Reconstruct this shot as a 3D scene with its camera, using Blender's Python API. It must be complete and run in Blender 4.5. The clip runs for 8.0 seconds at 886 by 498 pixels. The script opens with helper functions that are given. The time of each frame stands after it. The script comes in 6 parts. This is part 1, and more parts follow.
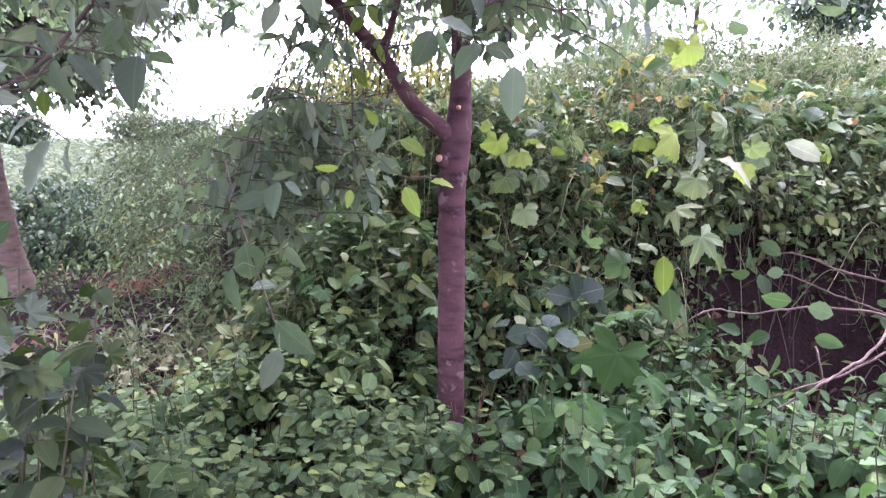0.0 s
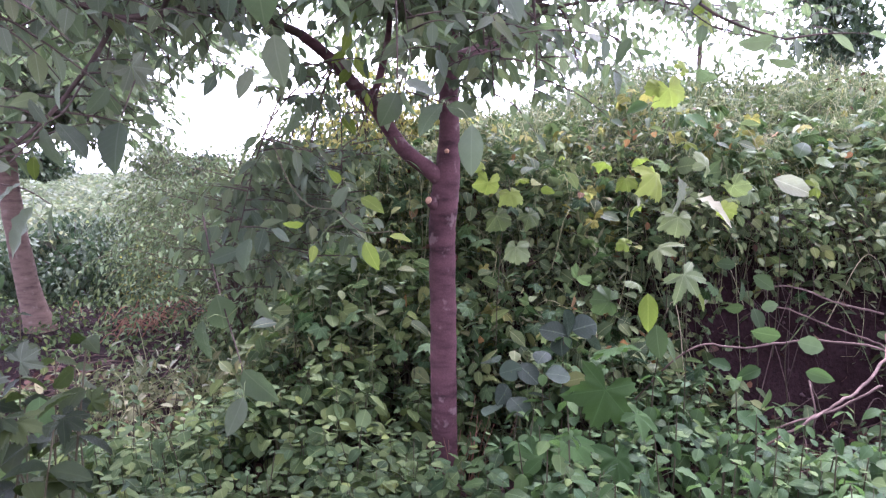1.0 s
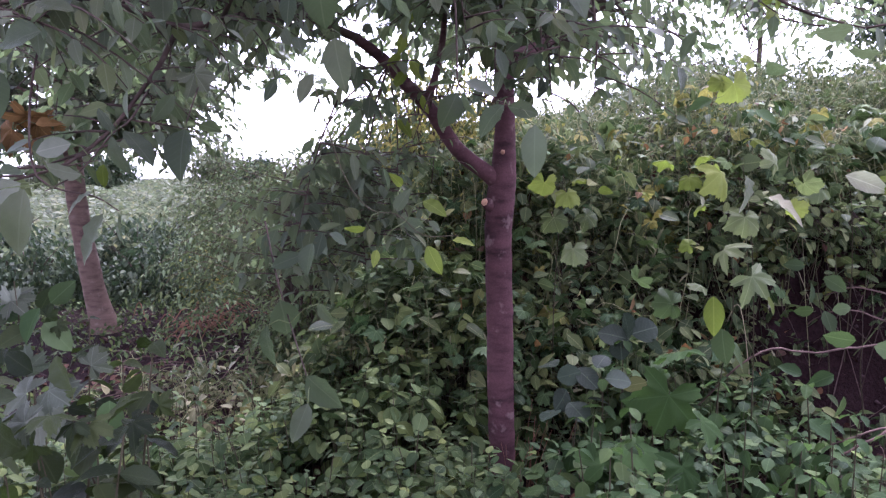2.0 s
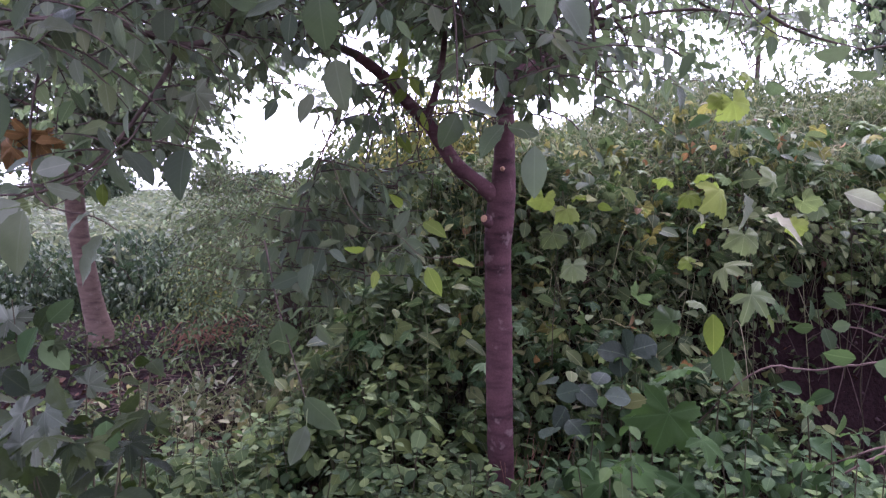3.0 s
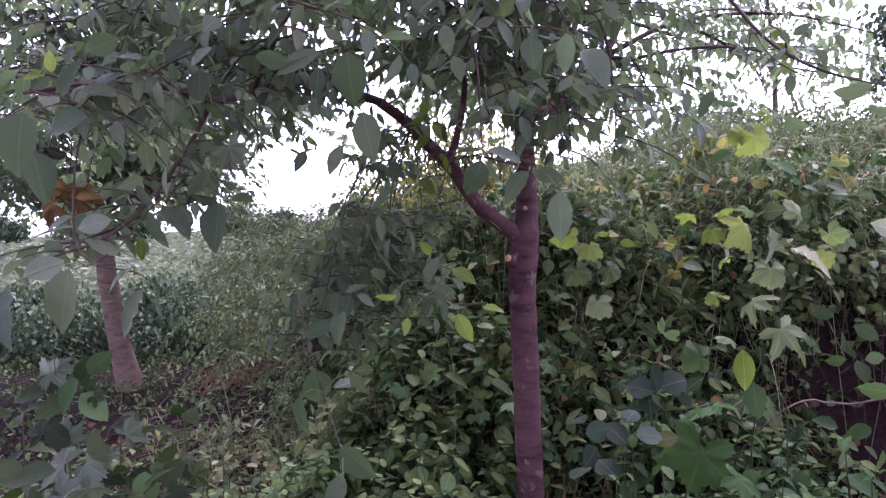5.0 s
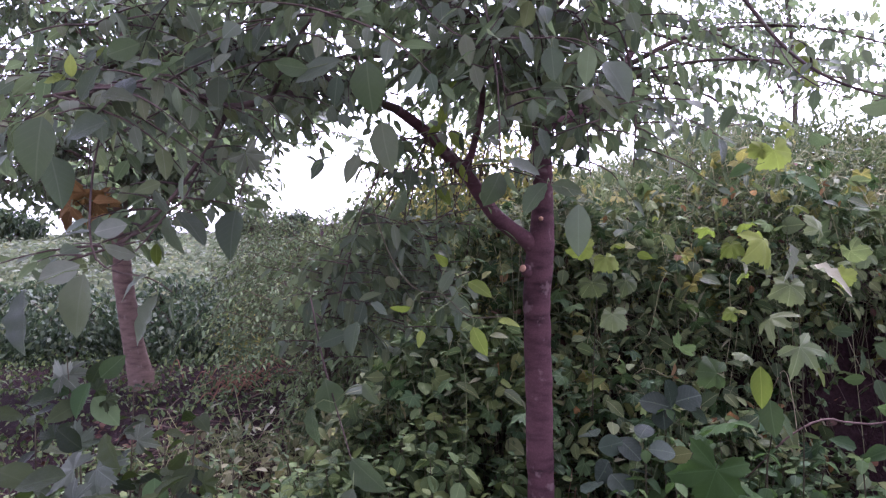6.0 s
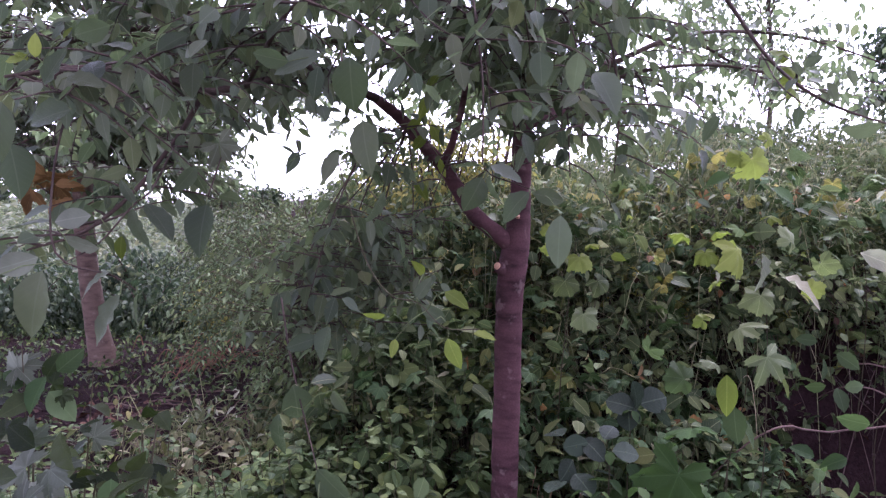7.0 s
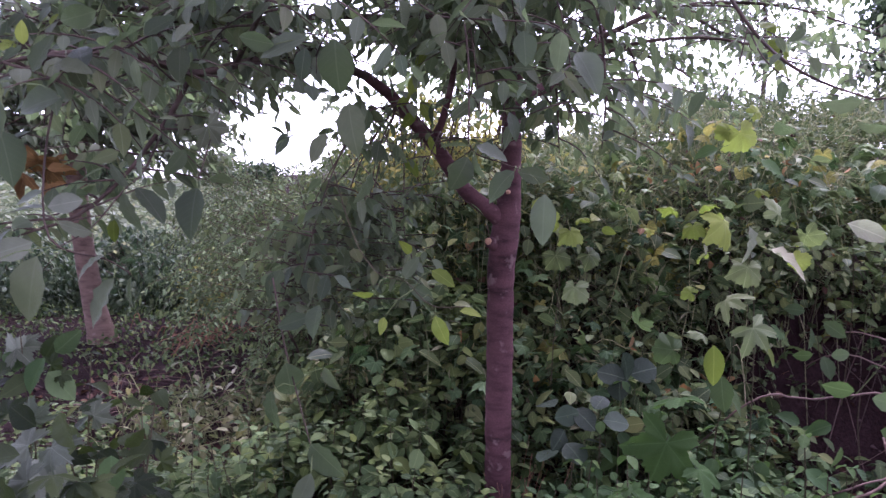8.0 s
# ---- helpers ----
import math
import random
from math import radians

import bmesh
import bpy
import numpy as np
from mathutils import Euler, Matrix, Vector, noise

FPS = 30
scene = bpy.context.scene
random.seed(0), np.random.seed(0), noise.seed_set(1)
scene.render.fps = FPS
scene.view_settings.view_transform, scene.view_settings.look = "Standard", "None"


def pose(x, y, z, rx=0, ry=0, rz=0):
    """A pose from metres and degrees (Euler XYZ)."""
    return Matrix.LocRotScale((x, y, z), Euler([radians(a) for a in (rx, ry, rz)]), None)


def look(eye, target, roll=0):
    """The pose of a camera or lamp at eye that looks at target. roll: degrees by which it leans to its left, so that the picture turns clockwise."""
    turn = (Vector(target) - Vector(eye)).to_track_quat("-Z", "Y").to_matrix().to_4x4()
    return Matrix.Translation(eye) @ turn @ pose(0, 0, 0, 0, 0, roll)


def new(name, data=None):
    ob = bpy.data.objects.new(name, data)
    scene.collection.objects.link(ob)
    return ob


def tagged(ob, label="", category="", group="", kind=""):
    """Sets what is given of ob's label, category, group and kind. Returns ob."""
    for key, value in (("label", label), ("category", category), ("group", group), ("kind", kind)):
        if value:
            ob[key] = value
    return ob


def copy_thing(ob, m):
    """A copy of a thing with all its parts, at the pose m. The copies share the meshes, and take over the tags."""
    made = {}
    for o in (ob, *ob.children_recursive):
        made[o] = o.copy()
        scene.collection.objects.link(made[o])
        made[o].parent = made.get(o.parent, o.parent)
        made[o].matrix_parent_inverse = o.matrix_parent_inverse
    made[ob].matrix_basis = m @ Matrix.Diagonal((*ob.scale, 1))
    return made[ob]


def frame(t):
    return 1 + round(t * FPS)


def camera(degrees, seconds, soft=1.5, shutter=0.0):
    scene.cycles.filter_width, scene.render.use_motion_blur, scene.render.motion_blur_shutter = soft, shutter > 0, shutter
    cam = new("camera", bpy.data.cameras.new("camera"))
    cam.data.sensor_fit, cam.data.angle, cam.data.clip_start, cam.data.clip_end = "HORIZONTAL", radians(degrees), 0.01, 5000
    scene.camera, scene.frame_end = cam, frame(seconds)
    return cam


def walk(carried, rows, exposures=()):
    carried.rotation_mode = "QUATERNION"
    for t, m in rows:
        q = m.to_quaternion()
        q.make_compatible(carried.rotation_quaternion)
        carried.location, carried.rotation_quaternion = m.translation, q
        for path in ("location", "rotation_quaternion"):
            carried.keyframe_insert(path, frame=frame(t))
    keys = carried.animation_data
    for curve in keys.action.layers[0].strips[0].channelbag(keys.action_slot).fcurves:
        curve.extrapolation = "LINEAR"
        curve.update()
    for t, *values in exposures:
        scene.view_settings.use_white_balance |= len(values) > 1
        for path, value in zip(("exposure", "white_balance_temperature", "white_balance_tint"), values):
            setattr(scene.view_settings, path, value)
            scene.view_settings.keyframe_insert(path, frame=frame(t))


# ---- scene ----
cam = camera(65.8, 8.0, soft=1.3, shutter=0.4)
PATH = [
    (0, (-0.057, -0.309, 1.475), (-0.041, 1.667, 1.166), 0.8),
    (0.5, (0.042, -0.326, 1.45), (0.002, 1.647, 1.123), 0.4),
    (1, (0.067, -0.383, 1.534), (0.028, 1.604, 1.307), 0.0),
    (1.5, (0.011, -0.369, 1.539), (-0.12, 1.616, 1.327), -0.2),
    (1.7, (0.037, -0.358, 1.536), (-0.145, 1.621, 1.313), -0.9),
    (3, (0.035, -0.349, 1.555), (-0.145, 1.634, 1.367), -0.6),
    (3.5, (0.06, -0.384, 1.571), (-0.111, 1.604, 1.434), -0.9),
    (4, (0.039, -0.386, 1.578), (-0.168, 1.599, 1.45), -1.1),
    (4.5, (0.038, -0.414, 1.597), (-0.201, 1.57, 1.509), -1.9),
    (4.7, (0.032, -0.403, 1.585), (-0.203, 1.582, 1.503), -2.1),
    (5.8, (-0.003, -0.319, 1.579), (-0.269, 1.661, 1.483), -1.2),
    (6, (0.011, -0.358, 1.594), (-0.264, 1.622, 1.527), -0.9),
    (6.5, (0.003, -0.328, 1.604), (-0.194, 1.659, 1.507), 0.1),
    (7, (-0.008, -0.32, 1.646), (-0.199, 1.667, 1.527), 1.8),
    (7.5, (0.021, -0.358, 1.679), (-0.222, 1.62, 1.504), -0.3),
    (8, (0.016, -0.349, 1.663), (-0.163, 1.633, 1.465), 1.1),
]
walk(cam, [(t, look(eye, target, roll)) for t, eye, target, roll in PATH],
     [(0.0, 4.22, 5500, 32), (0.5, 4.10, 5510, 31), (1.0, 4.02, 5510, 34), (1.5, 3.44, 5510, 36), (4.0, 3.24, 5510, 41), (8.0, 3.17, 5530, 41)])

# ---------------------------------------------------------------- world and light
SUN_EL, SUN_AZ = 62.0, 20.0         # degrees up, degrees clockwise from straight ahead
world = bpy.data.worlds.new("overcast_sky")
scene.world = world
world.use_nodes = True
wn, wl = world.node_tree.nodes, world.node_tree.links
sky = wn.new("ShaderNodeTexSky")
sky.sky_type = "NISHITA"
sky.sun_disc = False
sky.sun_elevation, sky.sun_rotation = radians(SUN_EL), radians(SUN_AZ)
sky.dust_density, sky.ozone_density = 2.0, 1.0
bw = wn.new("ShaderNodeRGBToBW")
cloud = wn.new("ShaderNodeMix")
cloud.data_type = "RGBA"
cloud.inputs[0].default_value = 0.86
bg = wn["Background"]
bg.inputs["Strength"].default_value = 0.14
wl.new(sky.outputs[0], bw.inputs[0])
wl.new(sky.outputs[0], cloud.inputs[6])
wl.new(bw.outputs[0], cloud.inputs[7])
wl.new(cloud.outputs[2], bg.inputs["Color"])

sun_data = bpy.data.lights.new("sun", "SUN")
sun_data.energy, sun_data.angle, sun_data.color = 0.65, radians(20), (1.0, 0.97, 0.92)
sun = new("sun", sun_data)
sd = Vector((math.sin(radians(SUN_AZ)) * math.cos(radians(SUN_EL)), math.cos(radians(SUN_AZ)) * math.cos(radians(SUN_EL)), math.sin(radians(SUN_EL))))
sun.matrix_world = look(tuple(sd * 40), (0, 0, 0))


# ---------------------------------------------------------------- materials
def nodes_of(name):
    m = bpy.data.materials.new(name)
    m.use_nodes = True
    return m, m.node_tree.nodes, m.node_tree.links


def math_node(n, l, op, a, b=None, c=None):
    k = n.new("ShaderNodeMath")
    k.operation = op
    for i, v in enumerate((a, b, c)):
        if v is None:
            continue
        if isinstance(v, (int, float)):
            k.inputs[i].default_value = v
        else:
            l.new(v, k.inputs[i])
    return k.outputs[0]


def ramp(n, l, fac, stops):
    r = n.new("ShaderNodeValToRGB")
    e = r.color_ramp.elements
    while len(e) < len(stops):
        e.new(0.5)
    for el, (p, c) in zip(e, stops):
        el.position, el.color = p, (*c, 1)
    l.new(fac, r.inputs[0])
    return r.outputs[0]


def mix_rgb(n, l, fac, a, b, blend="MIX"):
    m = n.new("ShaderNodeMix")
    m.data_type, m.blend_type = "RGBA", blend
    for i, v in ((0, fac), (6, a), (7, b)):
        if isinstance(v, (int, float)):
            m.inputs[i].default_value = v
        elif isinstance(v, tuple):
            m.inputs[i].default_value = (*v, 1)
        else:
            l.new(v, m.inputs[i])
    return m.outputs[2]


def noise_tex(n, l, scale, detail=3.0, rough=0.6, coord="Object"):
    tc = n.new("ShaderNodeTexCoord")
    t = n.new("ShaderNodeTexNoise")
    t.inputs["Scale"].default_value, t.inputs["Detail"].default_value, t.inputs["Roughness"].default_value = scale, detail, rough
    l.new(tc.outputs[coord], t.inputs["Vector"])
    return t.outputs["Fac"]


def leaf_material(name, tones, glow, through_part=0.38, rough=0.5, veins=0.35, spots=0.25, by_object=False, gloss=0.06):
    """A leaf: tones from leaf to leaf, pale veins along its own length, brown blemishes, light shining through."""
    m, n, l = nodes_of(name)
    # Leaf-to-leaf tones, spread wider so colour carries some shade between leaves.
    spread = (0.55, 0.95, 1.45) if len(tones) == 3 else (1.0,) * len(tones)
    tones = [(r * 0.82 * k, g * 0.67 * k, b * 0.59 * k) for (r, g, b), k in zip(tones, spread)]
    glow = tuple(c * 0.66 for c in glow)
    p = n["Principled BSDF"]
    if by_object:
        oi = n.new("ShaderNodeObjectInfo")
        rnd = oi.outputs["Random"]
    else:
        ge = n.new("ShaderNodeNewGeometry")
        rnd = ge.outputs["Random Per Island"]
    col = ramp(n, l, rnd, [(i / (len(tones) - 1), t) for i, t in enumerate(tones)])
    hue = ramp(n, l, math_node(n, l, "FRACT", math_node(n, l, "MULTIPLY", rnd, 7.31)), [(0.0, (0.88, 0.98, 1.08)), (0.5, (1.0, 1.0, 1.0)), (0.8, (1.04, 1.02, 0.90)), (1.0, (1.18, 1.09, 0.70))])
    col = mix_rgb(n, l, 0.5 if by_object else 1.0, col, hue, "MULTIPLY")
    big = noise_tex(n, l, 2.3, 2.0)
    col = mix_rgb(n, l, math_node(n, l, "MULTIPLY", big, 0.5), col, tuple(c * 0.62 for c in tones[0]))
    uv = n.new("ShaderNodeUVMap")
    sep = n.new("ShaderNodeSeparateXYZ")
    l.new(uv.outputs[0], sep.inputs[0])
    off = math_node(n, l, "ABSOLUTE", math_node(n, l, "SUBTRACT", sep.outputs[1], 0.5))
    rib = math_node(n, l, "LESS_THAN", off, 0.022)
    side = math_node(n, l, "FRACT", math_node(n, l, "SUBTRACT", math_node(n, l, "MULTIPLY", sep.outputs[0], 8.0), math_node(n, l, "MULTIPLY", off, 5.0)))
    side = math_node(n, l, "MULTIPLY", math_node(n, l, "LESS_THAN", side, 0.11), 0.35)
    vein = math_node(n, l, "MULTIPLY", math_node(n, l, "MAXIMUM", rib, side), veins)
    col = mix_rgb(n, l, vein, col, tuple(min(1, c * 1.9 + 0.012) for c in tones[-1]))
    fleck = ramp(n, l, noise_tex(n, l, 55.0, 2.0), [(0.62, (0, 0, 0)), (0.74, (1, 1, 1))])
    sp = n.new("ShaderNodeRGBToBW")
    l.new(fleck, sp.inputs[0])
    col = mix_rgb(n, l, math_node(n, l, "MULTIPLY", sp.outputs[0], spots), col, (0.13, 0.10, 0.035))
    l.new(col, p.inputs["Base Color"])
    p.inputs["Roughness"].default_value = rough
    p.inputs["Specular IOR Level"].default_value = gloss
    bump = n.new("ShaderNodeBump")
    bump.inputs["Strength"].default_value, bump.inputs["Distance"].default_value = 0.35, 0.002
    l.new(math_node(n, l, "SUBTRACT", noise_tex(n, l, 90.0, 2.0), vein), bump.inputs["Height"])
    l.new(bump.outputs[0], p.inputs["Normal"])
    tr = n.new("ShaderNodeBsdfTranslucent")
    l.new(mix_rgb(n, l, 0.6, col, glow), tr.inputs["Color"])
    mx = n.new("ShaderNodeMixShader")
    mx.inputs[0].default_value = through_part
    l.new(p.outputs[0], mx.inputs[1])
    l.new(tr.outputs[0], mx.inputs[2])
    l.new(mx.outputs[0], n["Material Output"].inputs[0])
    return m


def bark_material(name, dark, mid, pale, band=26.0, patch=0.5):
    m, n, l = nodes_of(name)
    p = n["Principled BSDF"]
    tc = n.new("ShaderNodeTexCoord")
    mp = n.new("ShaderNodeMapping")
    mp.inputs["Scale"].default_value = (9, 9, band)
    l.new(tc.outputs["Object"], mp.inputs[0])
    t = n.new("ShaderNodeTexNoise")
    t.inputs["Scale"].default_value, t.inputs["Detail"].default_value = 1.0, 5.0
    l.new(mp.outputs[0], t.inputs["Vector"])
    col = ramp(n, l, t.outputs["Fac"], [(0.28, dark), (0.5, mid), (0.72, tuple(c * 1.25 for c in mid))])
    fine = noise_tex(n, l, 120.0, 3.0)
    col = mix_rgb(n, l, 0.35, col, ramp(n, l, fine, [(0.3, (0.25, 0.25, 0.25)), (0.7, (0.9, 0.9, 0.9))]), "MULTIPLY")
    lich = ramp(n, l, noise_tex(n, l, 13.0, 3.0), [(0.60, (0, 0, 0)), (0.68, (1, 1, 1))])
    b = n.new("ShaderNodeRGBToBW")
    l.new(lich, b.inputs[0])
    col = mix_rgb(n, l, math_node(n, l, "MULTIPLY", b.outputs[0], patch), col, pale)
    l.new(col, p.inputs["Base Color"])
    p.inputs["Roughness"].default_value = 0.8
    p.inputs["Specular IOR Level"].default_value = 0.08
    bump = n.new("ShaderNodeBump")
    bump.inputs["Strength"].default_value, bump.inputs["Distance"].default_value = 0.6, 0.006
    l.new(math_node(n, l, "ADD", t.outputs["Fac"], math_node(n, l, "MULTIPLY", fine, 0.5)), bump.inputs["Height"])
    l.new(bump.outputs[0], p.inputs["Normal"])
    return m


def soil_material():
    m, n, l = nodes_of("soil")
    p = n["Principled BSDF"]
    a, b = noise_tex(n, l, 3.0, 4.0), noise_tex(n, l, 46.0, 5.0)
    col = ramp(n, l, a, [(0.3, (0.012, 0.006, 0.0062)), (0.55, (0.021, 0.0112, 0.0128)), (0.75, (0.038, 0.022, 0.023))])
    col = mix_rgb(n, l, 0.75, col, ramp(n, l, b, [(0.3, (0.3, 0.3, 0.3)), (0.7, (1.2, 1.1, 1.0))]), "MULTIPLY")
    l.new(col, p.inputs["Base Color"])
    p.inputs["Roughness"].default_value = 0.95
    p.inputs["Specular IOR Level"].default_value = 0.04
    bump = n.new("ShaderNodeBump")
    bump.inputs["Strength"].default_value, bump.inputs["Distance"].default_value = 0.9, 0.02
    l.new(b, bump.inputs["Height"])
    l.new(bump.outputs[0], p.inputs["Normal"])
    return m


def plain_material(name, a, b, rough=0.8, scale=30.0):
    m, n, l = nodes_of(name)
    p = n["Principled BSDF"]
    oi = n.new("ShaderNodeNewGeometry")
    col = mix_rgb(n, l, oi.outputs["Random Per Island"], a, b)
    col = mix_rgb(n, l, 0.5, col, ramp(n, l, noise_tex(n, l, scale, 3.0), [(0.3, (0.45, 0.45, 0.45)), (0.7, (1, 1, 1))]), "MULTIPLY")
    l.new(col, p.inputs["Base Color"])
    p.inputs["Roughness"].default_value = rough
    p.inputs["Specular IOR Level"].default_value = 0.08
    return m


M_BARK = bark_material("bark_reddish", (0.036, 0.017, 0.019), (0.084, 0.039, 0.043), (0.20, 0.14, 0.135), 26.0, 0.45)
M_BARK2 = bark_material("bark_pale", (0.080, 0.050, 0.042), (0.145, 0.094, 0.076), (0.21, 0.16, 0.13), 30.0, 0.45)
M_TWIG = bark_material("twig_bark", (0.030, 0.020, 0.018), (0.065, 0.043, 0.036), (0.12, 0.10, 0.08), 12.0, 0.3)
M_STICK = bark_material("dry_stick", (0.055, 0.032, 0.030), (0.115, 0.074, 0.064), (0.20, 0.15, 0.125), 8.0, 0.4)
M_CUT = plain_material("cut_wood", (0.42, 0.22, 0.14), (0.5, 0.3, 0.2), 0.8, 60.0)
M_STEM = plain_material("green_stem", (0.07, 0.11, 0.04), (0.14, 0.15, 0.07), 0.6)
M_STALK = plain_material("dull_stalk", (0.035, 0.038, 0.020), (0.085, 0.062, 0.040), 0.8)
M_DRY = plain_material("dry_stalk", (0.30, 0.23, 0.14), (0.44, 0.37, 0.25), 0.85)
M_RUNNER = plain_material("pale_runner", (0.10, 0.12, 0.05), (0.26, 0.24, 0.13), 0.8)
M_RUST = plain_material("rusty_stalk", (0.16, 0.07, 0.05), (0.26, 0.14, 0.09), 0.85)
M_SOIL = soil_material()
M_CLOD = plain_material("dry_clod", (0.022, 0.012, 0.013), (0.062, 0.038, 0.038), 0.95, 60.0)
M_CANOPY = leaf_material("canopy_leaf", [(0.072, 0.108, 0.080), (0.096, 0.140, 0.098), (0.138, 0.176, 0.136)], (0.24, 0.34, 0.13), 0.46, 0.48, 0.2, gloss=0.16)
M_HERO = leaf_material("tree_leaf", [(0.056, 0.085, 0.060), (0.075, 0.108, 0.072), (0.100, 0.128, 0.104)], (0.20, 0.30, 0.11), 0.40, 0.38, 0.12, by_object=True, gloss=0.16)
M_LIMELEAF = leaf_material("young_leaf", [(0.12, 0.185, 0.045), (0.17, 0.25, 0.058), (0.24, 0.32, 0.10)], (0.34, 0.48, 0.06), 0.44, 0.5, 0.14, by_object=True)
M_HERB = leaf_material("herb_leaf", [(0.048, 0.092, 0.042), (0.078, 0.138, 0.056), (0.130, 0.190, 0.082)], (0.14, 0.24, 0.07), 0.17, 0.5, 0.25)
M_HERBOB = leaf_material("weed_leaf", [(0.054, 0.100, 0.054), (0.076, 0.134, 0.068), (0.110, 0.170, 0.090)], (0.20, 0.33, 0.09), 0.30, 0.45, 0.12, by_object=True)
M_HERB2 = leaf_material("low_herb_leaf", [(0.036, 0.080, 0.038), (0.056, 0.112, 0.050), (0.088, 0.148, 0.070)], (0.13, 0.25, 0.06), 0.18, 0.5, 0.25)
M_WEED2 = leaf_material("bright_weed_leaf", [(0.040, 0.092, 0.040), (0.056, 0.118, 0.050), (0.082, 0.146, 0.066)], (0.17, 0.31, 0.07), 0.30, 0.45, 0.12, by_object=True)
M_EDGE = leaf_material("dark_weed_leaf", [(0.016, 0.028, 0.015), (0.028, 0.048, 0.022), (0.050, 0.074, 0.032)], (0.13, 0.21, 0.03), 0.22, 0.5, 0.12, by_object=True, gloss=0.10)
M_SQUASH = leaf_material("squash_leaf", [(0.050, 0.118, 0.040), (0.062, 0.136, 0.048), (0.074, 0.150, 0.058)], (0.18, 0.34, 0.07), 0.26, 0.6, 0.10, 0.25, by_object=True)
M_BANK = leaf_material("bank_leaf", [(0.054, 0.092, 0.046), (0.088, 0.136, 0.066), (0.145, 0.185, 0.092)], (0.17, 0.25, 0.09), 0.30, 0.48)
M_SHRUB = leaf_material("shrub_leaf", [(0.066, 0.115, 0.058), (0.098, 0.158, 0.080), (0.135, 0.200, 0.108)], (0.20, 0.28, 0.11), 0.22, 0.5)
M_YELLOW = leaf_material("yellowing_leaf", [(0.15, 0.19, 0.06), (0.23, 0.26, 0.08), (0.29, 0.30, 0.11)], (0.42, 0.42, 0.10), 0.40, 0.6)
M_FIELD = leaf_material("field_leaf", [(0.085, 0.12, 0.075), (0.115, 0.155, 0.10), (0.15, 0.19, 0.14)], (0.26, 0.33, 0.17), 0.3, 0.5, 0.0, 0.0)
M_DARKBUSH = leaf_material("dark_bush_leaf", [(0.026, 0.048, 0.030), (0.040, 0.070, 0.042), (0.066, 0.100, 0.062)], (0.08, 0.14, 0.06), 0.25, 0.42)
M_GREY = leaf_material("bluish_round_leaf", [(0.036, 0.060, 0.046), (0.044, 0.074, 0.056), (0.056, 0.088, 0.066)], (0.10, 0.16, 0.10), 0.15, 0.5, 0.25, 0.2, by_object=True, gloss=0.10)
M_PALE = leaf_material("pale_underside_leaf", [(0.22, 0.27, 0.22), (0.28, 0.33, 0.28), (0.36, 0.40, 0.36)], (0.45, 0.55, 0.30), 0.3, 0.6, 0.2, 0.75, by_object=True)
M_SILVER = leaf_material("silvery_leaf", [(0.12, 0.165, 0.135), (0.17, 0.22, 0.19), (0.23, 0.29, 0.255)], (0.25, 0.34, 0.16), 0.25, 0.45, 0.12, 0.2, by_object=True)
M_ORANGE = leaf_material("withered_leaf", [(0.13, 0.085, 0.04), (0.18, 0.115, 0.05), (0.23, 0.15, 0.065)], (0.32, 0.19, 0.06), 0.35, 0.7, 0.2, 0.6, by_object=True)
M_DEADSTUFF = leaf_material("dead_creeper_leaf", [(0.20, 0.12, 0.06), (0.28, 0.17, 0.09), (0.38, 0.28, 0.17)], (0.4, 0.24, 0.08), 0.3, 0.7, 0.2, 0.5)
M_CUTWEED = leaf_material("wilting_leaf", [(0.09, 0.12, 0.06), (0.15, 0.18, 0.10), (0.26, 0.28, 0.20)], (0.25, 0.30, 0.10), 0.25, 0.55, 0.2, 0.4)
M_PALEVINE = leaf_material("pale_vine_leaf", [(0.10, 0.15, 0.08), (0.125, 0.18, 0.10), (0.16, 0.215, 0.125)], (0.30, 0.40, 0.11), 0.32, 0.5, 0.25, 0.3, by_object=True)
M_LITTER = leaf_material("leaf_litter", [(0.040, 0.020, 0.020), (0.062, 0.032, 0.030), (0.13, 0.085, 0.07)], (0.2, 0.1, 0.05), 0.1, 0.8, 0.2, 0.4)


# ---------------------------------------------------------------- mesh tools
rng = np.random.default_rng(7)


def raw_mesh(name, verts, tris, uvs=None):
    me = bpy.data.meshes.new(name)
    nv, nt = len(verts), len(tris)
    me.vertices.add(nv)
    me.vertices.foreach_set("co", np.asarray(verts, np.float32).ravel())
    me.loops.add(nt * 3)
    me.loops.foreach_set("vertex_index", np.asarray(tris, np.int32).ravel())
    me.polygons.add(nt)
    me.polygons.foreach_set("loop_start", np.arange(0, nt * 3, 3, dtype=np.int32))
    me.polygons.foreach_set("use_smooth", np.ones(nt, bool))
    if uvs is not None:
        layer = me.uv_layers.new(name="UVMap")
        layer.data.foreach_set("uv", np.asarray(uvs, np.float32)[np.asarray(tris, np.int32).ravel()].ravel())
    me.update(calc_edges=True)
    me.validate()
    return me


def part(name, me, material, parent=None, label="", kind=""):
    ob = new(name, me)
    if not me.materials:
        me.materials.append(material)
    ob.parent = parent
    if label or kind:
        tagged(ob, label=label, kind=kind)
    return ob


